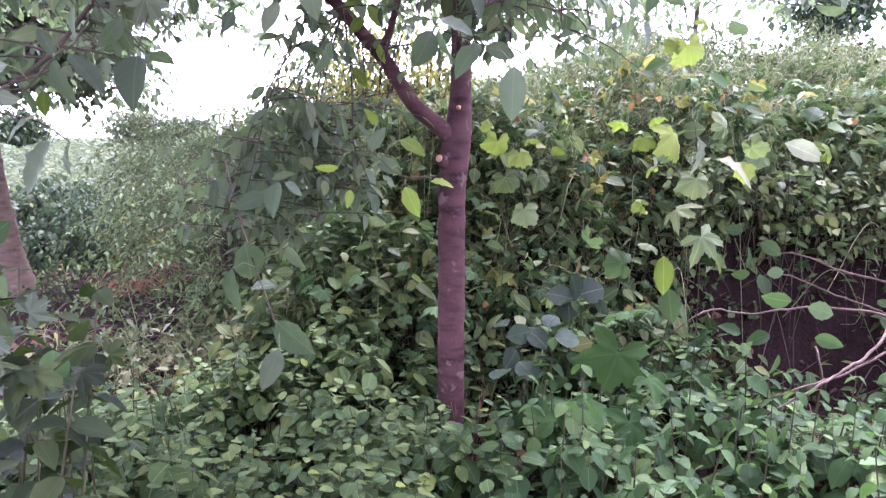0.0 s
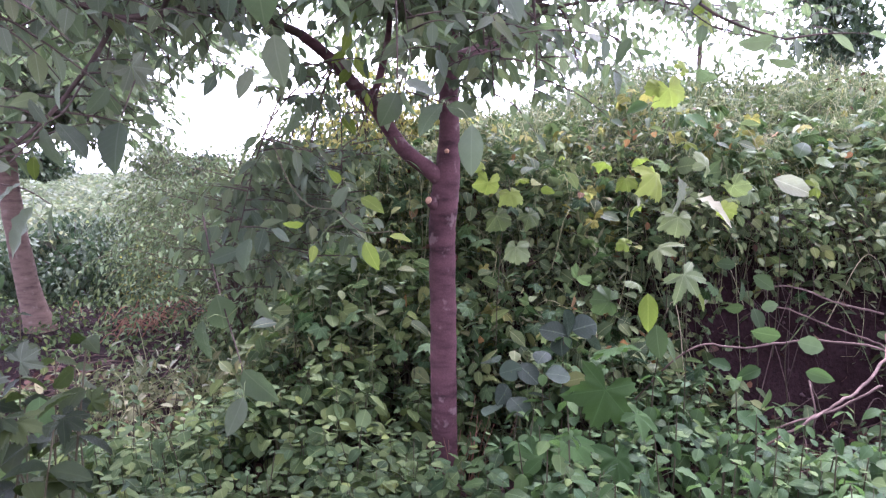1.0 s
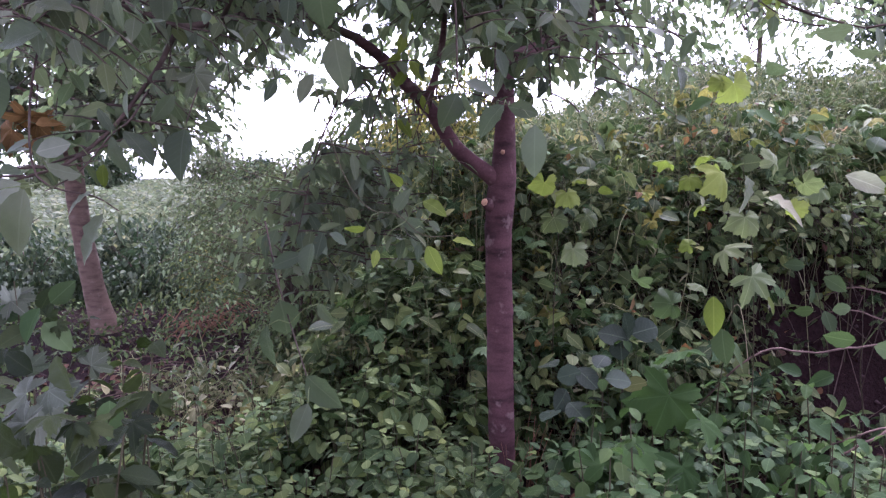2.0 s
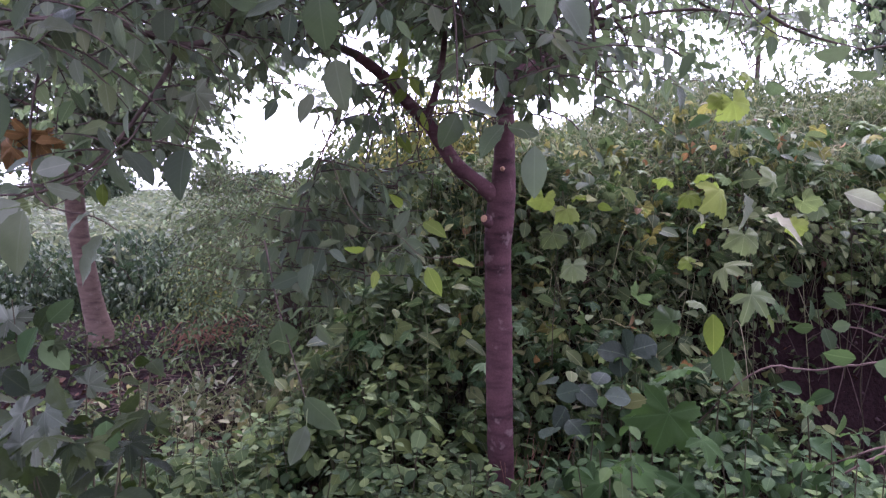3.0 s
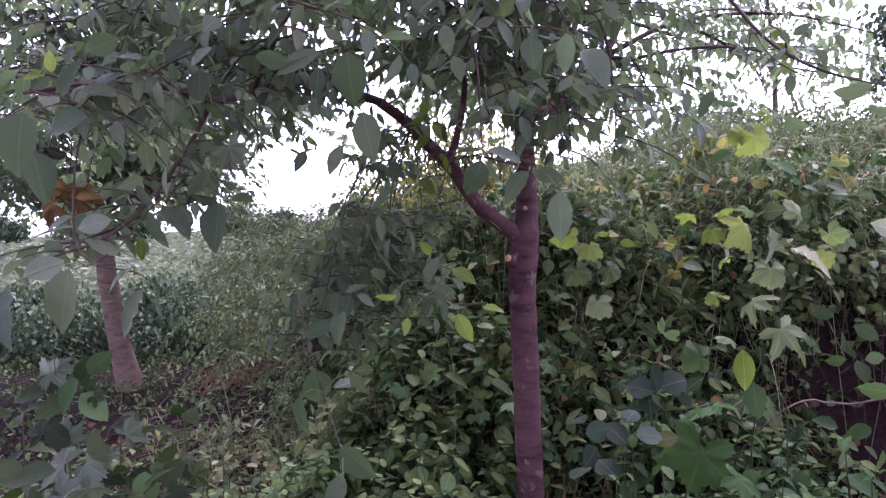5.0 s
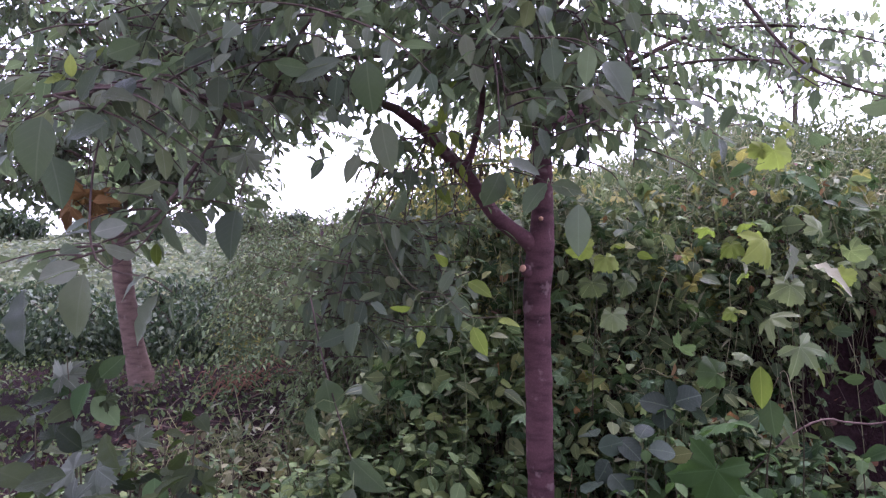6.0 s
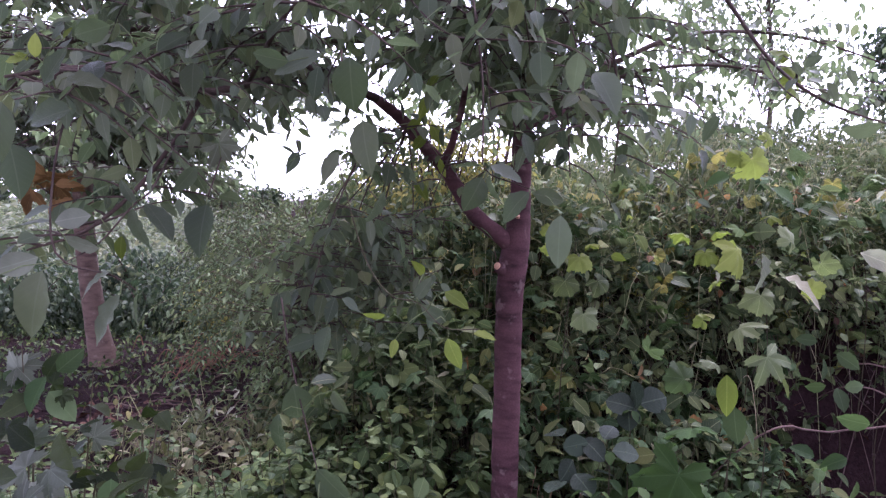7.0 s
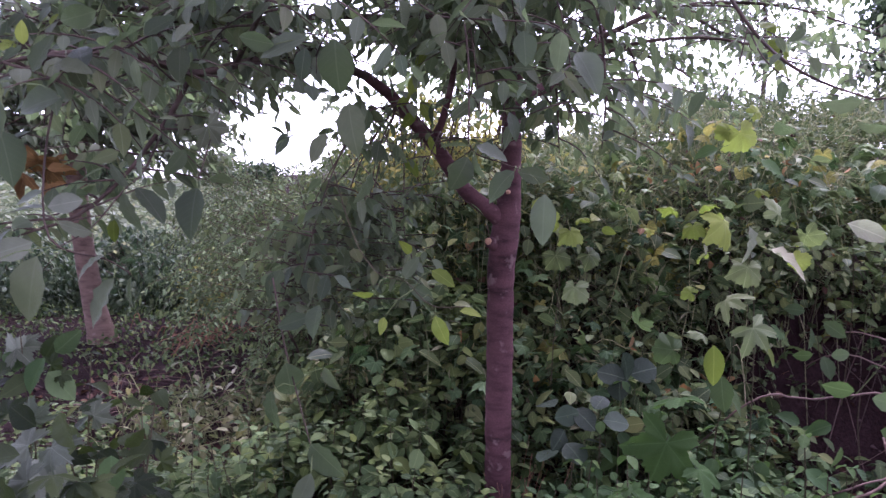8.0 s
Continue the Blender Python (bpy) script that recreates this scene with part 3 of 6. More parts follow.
upright_weeds("bank_weeds", "slender yellow-green weeds along the bank behind the tree", BLADE, M_YELLOW, 420, (-1.6, 1.2), (3.7, 7.0), (0.30, 0.60), (0.035, 0.065), lambda x, y: BANK(x, y) * np.clip((patchy(x, y, 1.7, 52) - 0.40) * 5, 0, 1))
cover("bank_grass", "fine pale blades tangled over the foot of the bank", BLADE, M_CUTWEED, 7000, (-1.2, 4.2), (3.0, 5.0), (0.04, 0.11), lambda x, y: not_bare(x, y) * (into_bank(x, y) > -0.2) * np.clip((patchy(x, y, 2.0, 33) - 0.4) * 5, 0, 1), 0, (0.0, 0.7), 0.06, depth=0.8)
upright_weeds("bank_weeds", "small-leaved weeds standing on the bank's crest", LITE, M_BANK, 900, (-1.0, 7.5), (5.2, 9.5), (0.3, 0.7), (0.03, 0.055), lambda x, y: BANK(x, y) * np.clip((patchy(x, y, 1.4, 53) - 0.35) * 5, 0, 1))
cover("bank_foot_creepers", "creepers with broad leaves draped over the foot of the bank", OVATE, M_BANK, 4600, (-1.2, 4.2), (3.0, 4.6), (0.06, 0.12), lambda x, y: not_bare(x, y) * (into_bank(x, y) > -0.3) * (into_bank(x, y) < 0.8), 5, (0.10, 0.5), 0.14, depth=0.9)
cover("bank_foot_vines", "broad lobed vine leaves sprawling over the bank's foot", VINE, M_HERB2, 2300, (-0.9, 3.8), (2.9, 4.6), (0.040, 0.080), lambda x, y: not_bare(x, y) * (into_bank(x, y) > -0.25) * (into_bank(x, y) < 0.9), 3, (0.35, 0.45), 0.12, depth=0.9, front=0.3)
cover("bank_vines", "broad grey-green gourd leaves hanging among the creepers", PALM_LITE, M_HERB, 2400, (-0.9, 4.2), (3.1, 5.4), (0.045, 0.085), lambda x, y: not_bare(x, y) * (into_bank(x, y) > -0.1) * np.clip((patchy(x, y, 1.7, 61) - 0.35) * 5, 0, 1), 3, (0.45, 0.5), 0.10, depth=0.8, front=0.4)
cover("bank_vines", "broad yellow-green gourd leaves over the creepers", PALM_LITE, M_YELLOW, 300, (0.1, 3.0), (3.2, 5.2), (0.045, 0.080), lambda x, y: not_bare(x, y) * (into_bank(x, y) > 0.1) * np.clip((patchy(x, y, 2.1, 62) - 0.4) * 5, 0, 1), 3, (0.6, 0.5), 0.12, depth=0.5, front=0.5)
cover("withered_leaves", "orange-brown withered leaves on the bank's foot", OVATE, M_DEADSTUFF, 150, (-0.3, 3.4), (3.0, 4.6), (0.05, 0.08), lambda x, y: not_bare(x, y) * (into_bank(x, y) > -0.2), 0, (0.8, 0.5), 0.12, depth=0.9, front=0.5)
cover("bank_seedlings", "small-leaved dull green growth between the creepers", CHEAP, M_BANK, 34000, (-1.6, 4.6), (3.0, 6.0), (0.028, 0.060), lambda x, y: not_bare(x, y) * (into_bank(x, y) > -0.2) * np.clip((patchy(x, y, 2.6, 31) - 0.25) * 5, 0, 1), 12, (0.05, 0.55), 0.0, depth=0.9)
herb_patch("undergrowth", "low green herbs growing in clumps around the clearing", CHEAP, M_HERB, 4200, (-6.5, 6.5), (-5.0, 3.4), (0.06, 0.10), lambda x, y: (1 - fringe(x, y)) * np.clip((patchy(x, y, 0.9, 22) - 0.35) * 4, 0, 1) * (np.hypot(x, y + 0.4) > 1.0) * not_bare(x, y))
cover("undergrowth", "trodden low green herbs around the clearing", CHEAP, M_HERB, 12000, (-7.0, 7.0), (-6.0, 3.6), (0.06, 0.10), lambda x, y: (1 - fringe(x, y)) * np.clip(patchy(x, y, 0.8, 21) * 2 - 0.2, 0, 1) * (np.hypot(x, y + 0.4) > 0.6) * not_bare(x, y), 0)
cover("path_seedlings", "sparse small green seedlings on the soil path", LITE, M_HERB, 12500, (-8.0, -1.2), (3.2, 10.5), (0.032, 0.066), lambda x, y: (into_bank(x, y) < 0.1) * (0.05 + 0.95 * not_bare(x, y)), 5)
cover("cut_weeds", "heap of cut, wilting pale green weeds beside the path", OVATE, M_CUTWEED, 1500, (-2.7, -0.9), (3.1, 4.4), (0.04, 0.085), lambda x, y: 1.0 * blob(x, y, -1.75, 3.72, 0.55, 0.40), 2, (0.3, 0.9), 0.14, depth=0.9, stalk_mat=M_RUNNER)
cover("leaf_litter", "dry brown fallen leaves lying on the soil", OVATE, M_LITTER, 7000, (-4.5, 3.6), (1.2, 7.5), (0.04, 0.09), lambda x, y: (into_bank(x, y) < 0.9) * (0.08 + bare(x, y)), 0, (0.1, 0.3), -0.3, depth=0.98)


def clods():
    """Lumps of dry earth on the bare path and in the hollow."""
    heap = Heap()
    octa = np.array([(1, 0, 0), (0, 1, 0), (-1, 0, 0), (0, -1, 0), (0, 0, 1), (0, 0, -1)], float)
    faces = np.array([(0, 1, 4), (1, 2, 4), (2, 3, 4), (3, 0, 4), (1, 0, 5), (2, 1, 5), (3, 2, 5), (0, 3, 5)])
    for cx, cy, rx, ry, k in ((PATH_A[0], PATH_A[1], 0.6, 0.35, 420), (PATH_B[0], PATH_B[1], 0.3, 0.5, 160), (2.1, 3.3, 0.5, 0.25, 220)):
        for i in range(k):
            x, y = rng.normal(cx, rx), rng.normal(cy, ry)
            r = rng.uniform(0.006, 0.024)
            v = octa * (r * rng.uniform(0.6, 1.3, (6, 1))) * np.array([1.2, 1.0, 0.7]) @ turns(rng.uniform(0, 6.28), rng.normal(0, 0.4), 0.0).T
            heap.add(v + np.array([x, y, float(ground_z(x, y)) + r * 0.3]), faces, np.zeros((6, 2)))
    ob = part("soil_clods", heap.mesh("soil_clods"), M_CLOD)
    tagged(ob, "crumbled reddish clods lying on the bare soil", "soil", kind="stuff")


clods()


def overhang():
    """Creepers that hang over the bare cut face."""
    k = 1300
    x = rng.uniform(1.25, 4.2, k)
    foot = 3.2 + 0.16 * x
    y = foot + 0.12 + 0.40 * rng.random(k)
    z = 0.98 + 0.42 * rng.random(k) ** 0.8 + 0.22 * (patchy(x, y, 2.3, 8) - 0.5) - 0.10 * (y < foot + 0.25)
    heap = Heap()
    heap.leaves(OVATE, np.stack([x, y, z], 1), turns(rng.normal(-1.57, 1.4, k), rng.normal(0.35, 0.55, k), rng.normal(0, 0.6, k)), rng.uniform(0.035, 0.085, k))
    ob = part("overhanging_creepers", heap.mesh("overhanging_creepers"), M_BANK)
    tagged(ob, "creepers hanging over the dark hollow in the bank", "plants", kind="stuff")
    st = Heap()
    for i in range(0, k, 5):
        st.tube(np.array([[x[i], foot[i] + 0.75, 1.05], [x[i], foot[i] + 0.5, 1.3], [x[i], y[i], z[i]]]), 0.0025, 3)
    for i in range(16):
        a = rng.uniform(1.4, 3.4)
        b = 3.2 + 0.16 * a + rng.uniform(0.02, 0.25)
        q = a + rng.normal(0, 0.45)
        st.tube(np.array([[a, b + 0.35, 1.05], [(a + q) / 2, b, rng.uniform(0.6, 0.85)], [q, b - 0.05, rng.uniform(0.2, 0.5)]]), rng.uniform(0.001, 0.0025), 4)
    part("stalks", st.mesh("stalks"), M_TWIG, ob, kind="stuff")


overhang()


def wiry_stems():
    """Thin pale runners that wander over the creepers."""
    heap = Heap()
    for i in range(900):
        x, y = rng.uniform(-2.2, 4.5), rng.uniform(3.3, 6.8)
        if into_bank(x, y) < 0.1 or bare(x, y) > 0.4:
            continue
        a, ln = rng.uniform(0, 6.28), rng.uniform(0.25, 0.7)
        q = []
        for k in range(5):
            px, py = x + ln * k / 4 * math.cos(a) + rng.normal(0, 0.04), y + ln * k / 4 * math.sin(a) + rng.normal(0, 0.04)
            q.append((px, py, float(ground_z(px, py)) + float(cover_height(px, py)) * rng.uniform(0.75, 1.15) + (0.06 if k in (1, 2, 3) else -0.05)))
        heap.tube(smooth_line([(*p, 0.0) for p in q], 3)[:, :3], rng.uniform(0.0012, 0.0028), 3)
    ob = part("creeper_runners", heap.mesh("creeper_runners"), M_RUNNER)
    tagged(ob, "thin pale yellowish runners tangled over the bank", "stems", kind="stuff")


wiry_stems()


def field_patch():
    heap = Heap()
    n = 42000
    r = 10.8 * (8.0 ** rng.random(n))
    a = rng.uniform(-1.02, -0.16, n)
    x, y = r * np.sin(a), r * np.cos(a) - 0.4
    ok = (into_bank(x, y) < 0.2)
    x, y, r = x[ok], y[ok], r[ok]
    k = len(x)
    z = ground_z(x, y) + 0.10 + 0.4 * rng.random(k) + 0.18 * waves(x * 0.5, y * 0.5) + 0.010 * r
    z = np.maximum(z, 0.05)
    heap.leaves(CHEAP, np.stack([x, y, z], 1), turns(rng.uniform(0, 6.28, k), rng.normal(0.4, 0.4, k), rng.normal(0, 0.4, k)), (0.055 + 0.008 * r) * rng.uniform(0.6, 1.4, k))
    f = part("field", heap.mesh("field"), M_FIELD)
    tagged(f, "pale green low crop in the open field beyond", "field", kind="stuff")
    st = Heap()
    for i in range(0, k, 40):
        st.tube(np.array([[x[i], y[i], -0.1], [x[i], y[i], z[i] * 0.5], [x[i] + 0.01, y[i], z[i]]]), 0.004, 3)
    part("stalks", st.mesh("stalks"), M_STEM, f, kind="stuff")


field_patch()


def bush(name, label, centre, radii, n, shape, material, size, stems=9, pitch=(0.7, 0.4), category="bush"):
    """A shrub: stems fanning out of one foot, leaves thickest in its outer shell, with an uneven outline."""
    cx, cy = centre
    gz = float(ground_z(cx, cy))
    rx, ry, rz = radii
    foot = tagged(new(name), label, category)
    foot.location = (cx, cy, gz)
    for i in range(stems):
        a, q = rng.uniform(0, 6.28), rng.uniform(0.3, 0.8)
        e = np.array([math.cos(a) * rx * q, math.sin(a) * ry * q, rz * rng.uniform(0.7, 1.05)])
        mid = e * np.array([0.45, 0.45, 0.6])
        line = smooth_line([(0.05 * math.cos(a), 0.05 * math.sin(a), -0.1, 0.012), (*mid, 0.008), (*e, 0.002)], 4)
        v, f = tube(line[:, :3], line[:, 3], 5)
        part("stem", raw_mesh("stem", v, f), M_TWIG, foot)
    d = rng.normal(0, 1, (n, 3))
    d /= np.linalg.norm(d, axis=1)[:, None]
    d[:, 2] = np.abs(d[:, 2]) - 0.15
    rad = 1 - 0.55 * rng.random(n) ** 1.7
    lump = 1 + 0.22 * np.sin(d[:, 0] * 5 + cx) * np.cos(d[:, 1] * 4 + d[:, 2] * 5 + cy) + rng.normal(0, 0.07, n)
    p = d * (rad * lump)[:, None] * np.array([rx, ry, rz])
    p[:, 2] = np.maximum(p[:, 2], 0.04)
    yaw = np.arctan2(d[:, 1], d[:, 0]) + rng.normal(0, 0.9, n)
    heap = Heap()
    heap.leaves(shape, p, turns(yaw, rng.normal(*pitch, n), rng.normal(0, 0.5, n)), rng.uniform(*size, n), rng.uniform(0.8, 1.2, n))
    part("foliage", heap.mesh("foliage"), material, foot, kind="stuff")
    return foot


def frond_bush(label, centre, height, spread, fronds, material):
    """A shrub of arching fronds with paired narrow leaflets."""
    cx, cy = centre
    foot = tagged(new("bush"), label, "bush")
    foot.location = (cx, cy, float(ground_z(cx, cy)))
    heap, ribs = Heap(), Heap()
    for i in range(fronds):
        a = rng.uniform(0, 6.28)
        q = rng.random() ** 0.6 * spread * 0.55
        z0 = height * rng.uniform(0.25, 0.95)
        ln = rng.uniform(0.35, 0.7)
        out = np.array([math.cos(a), math.sin(a), 0.0])
        s0 = out * q + np.array([0, 0, z0])
        pts = np.array([s0, s0 + out * ln * 0.4 + np.array([0, 0, 0.10]), s0 + out * ln * 0.75 + np.array([0, 0, 0.02]), s0 + out * ln + np.array([0, 0, -0.18])])
        ribs.tube(pts, [0.003, 0.0024, 0.0018, 0.001], 4)
        n = 13
        t = np.linspace(0.5, 3, n)
        at = np.stack([np.interp(t, np.arange(4), pts[:, k]) for k in range(3)], 1)
        for side in (1.1, -1.1):
            heap.leaves(BLADE, at, turns(a + side + rng.normal(0, 0.15, n), rng.normal(0.25, 0.45, n), rng.normal(0, 0.7, n)), rng.uniform(0.035, 0.068, n), rng.uniform(1.0, 1.7, n))
    for i in range(12):
        a, q = rng.uniform(0, 6.28), rng.uniform(0.2, 0.5) * spread
        line = smooth_line([(0.04 * math.cos(a), 0.04 * math.sin(a), -0.1, 0.012), (0.5 * q * math.cos(a), 0.5 * q * math.sin(a), height * 0.55, 0.008), (q * math.cos(a), q * math.sin(a), height * 0.98, 0.002)], 4)
        v, f = tube(line[:, :3], line[:, 3], 5)
        part("stem", raw_mesh("stem", v, f), M_TWIG, foot)
    part("frond_ribs", ribs.mesh("frond_ribs"), M_STALK, foot, kind="stuff")
    part("foliage", heap.mesh("foliage"), material, foot, kind="stuff")


frond_bush("grey-green feathery shrub at the foot of the bank", (-1.55, 4.7), 1.35, 1.0, 190, M_SHRUB)
frond_bush("grey-green feathery shrub on the bank's shoulder", (-2.2, 6.3), 1.58, 1.1, 230, M_SHRUB)
frond_bush("grey-green feathery shrub on the bank's shoulder", (-1.55, 5.6), 1.25, 1.0, 190, M_SHRUB)
frond_bush("grey-green feathery shrub further along the path", (-2.75, 7.6), 1.85, 1.3, 260, M_SHRUB)
bush("bush", "leafy green shrub on the edge of the bank", (-1.15, 6.3), (1.1, 0.9, 1.35), 5200, LITE, M_BANK, (0.045, 0.08))
bush("bush", "low grey-green shrub at the corner of the bank", (-1.35, 4.35), (0.45, 0.3, 0.62), 1800, LITE, M_SHRUB, (0.04, 0.07))
bush("bush", "leafy green shrub behind the tree", (-0.5, 4.3), (0.7, 0.5, 0.95), 4200, LITE, M_BANK, (0.04, 0.07))
bush("bush", "tall fine-leaved shrub on the bank behind the fork", (-0.72, 5.2), (0.75, 0.55, 1.68), 7500, LITE, M_BANK, (0.035, 0.065))
bush("bush", "yellow-green fine-leaved shrub on the bank before the taller one", (-0.55, 4.75), (0.60, 0.35, 1.55), 3600, LITE, M_YELLOW, (0.03, 0.055))
bush("bush", "yellow-green fine-leaved shrub on the bank behind the trunk", (-0.15, 4.9), (0.50, 0.45, 1.32), 3200, LITE, M_YELLOW, (0.03, 0.055))
bush("bush", "dark green leafy bush behind the leaning tree", (-4.5, 7.9), (1.0, 0.7, 0.72), 3600, LITE, M_DARKBUSH, (0.06, 0.10))
bush("bush", "dark green leafy bush behind the leaning tree", (-5.9, 7.6), (1.1, 0.7, 0.75), 3600, LITE, M_DARKBUSH, (0.06, 0.10))
bush("bush", "dark green leafy bush beside the path", (-5.6, 9.6), (1.5, 0.9, 0.95), 5200, LITE, M_DARKBUSH, (0.07, 0.12))
bush("bush", "dark green leafy bush beside the path", (-3.9, 9.4), (1.2, 0.9, 0.85), 4400, LITE, M_DARKBUSH, (0.07, 0.12))
bush("bush", "dark green leafy bush beside the path", (-7.6, 9.0), (1.5, 1.0, 1.0), 4800, LITE, M_DARKBUSH, (0.07, 0.12))
bush("bush", "lime-green young bush by the path", (-3.7, 7.9), (0.4, 0.4, 0.7), 1100, LITE, M_YELLOW, (0.05, 0.08))


# ---------------------------------------------------------------- trees
def between_crowns(p):
    """True for places in the open gap between the crowns of the two trees."""
    p = np.atleast_2d(p)
    s = p[:, 0] + 0.335 * p[:, 1]
    near = (p[:, 1] > 1.7) & (p[:, 1] < 4.5) & (s > -0.22) & (s < 0.02) & (p[:, 2] < 1.98)
    far = (p[:, 1] >= 4.5) & (s > -0.38) & (s < 0.32) & (p[:, 2] < 2.4)
    return (near | far) & (p[:, 2] > 1.55)


def hang_twig(heap, sticks, start, heading, length, count, size, shape, droop=0.9, rise=0.25, slim=(0.68, 1.1), root=(0, 0, 0)):
    """A twig that leaves the branch, arches and hangs, with alternate leaves."""
    d = np.array([math.cos(heading), math.sin(heading), rise])
    d /= np.linalg.norm(d)
    p = np.array(start, float)
    pts = [p.copy()]
    steps = 6
    for i in range(steps):
        d = d + np.array([rng.normal(0, 0.10), rng.normal(0, 0.10), -droop * length / steps * 2.0])
        d /= np.linalg.norm(d)
        p = p + d * length / steps
        pts.append(p.copy())
    pts = np.array(pts)
    if between_crowns(pts + np.array(root)).any():
        return
    sticks.tube(pts, np.linspace(0.0042, 0.0012, len(pts)), 3)
    t = np.linspace(0.12, 1.0, count)
    at = np.stack([np.interp(t * steps, np.arange(steps + 1), pts[:, k]) for k in range(3)], 1)
    side = np.where(np.arange(count) % 2, 1, -1)
    seg = np.gradient(at, axis=0) if count > 1 else np.array([d])
    base = np.arctan2(seg[:, 1], seg[:, 0])
    yaw = base + side * rng.uniform(0.5, 1.2, count) + rng.normal(0, 0.3, count)
    pit = rng.normal(0.65, 0.38, count)
    heap.leaves(shape, at, turns(yaw, pit, rng.normal(0, 0.6, count)), rng.uniform(size[0] * 0.72, size[1], count), rng.uniform(*slim, count))


def along(line, t):
    q = smooth_line(line, 6)
    s = np.concatenate([[0], np.cumsum(np.linalg.norm(np.diff(q[:, :3], axis=0), axis=1))])
    return np.array([np.interp(t * s[-1], s, q[:, k]) for k in range(4)]), s[-1]


def leafy_branch(name, line, parent, twigs, length, count, size, start=0.25, shape=OVAL, droop=0.9, material=None, bark=None, seg=8, label=""):
    """A branch with its twigs and leaves."""
    q = smooth_line(line, 5)
    if between_crowns(q[q[:, 3] < 0.006, :3] + np.array(parent.location)).any():
        return None
    b = wood(name, line, bark or M_TWIG, parent, seg, 5, 0.05, label)
    heap, sticks = Heap(), Heap()
    if sum(q[0] for q in line) / len(line) > 0.35 and parent.location.y < 3:      # the crown is thinner on the bank's side
        twigs = int(twigs * (0.36 if line[0][2] < 3.0 else 0.6))
    elif sum(q[0] for q in line) / len(line) < -0.45 and parent.location.y < 3:
        twigs = int(twigs * 1.15)
    for i in range(twigs):
        t = start + (1 - start) * (i + rng.random()) / twigs
        p, _ = along(line, min(t, 0.999))
        hang_twig(heap, sticks, p[:3], rng.uniform(0, 6.28), rng.uniform(*length), int(rng.integers(*count) * 1.3), size, shape, droop, rng.uniform(-0.2, 0.5), root=tuple(parent.location))
    if heap.n:
        part("fine_twig_mass", sticks.mesh("fine_twig_mass"), M_TWIG, b, kind="stuff")
        part("foliage", heap.mesh("foliage"), material or M_CANOPY, b, kind="stuff")
    return b


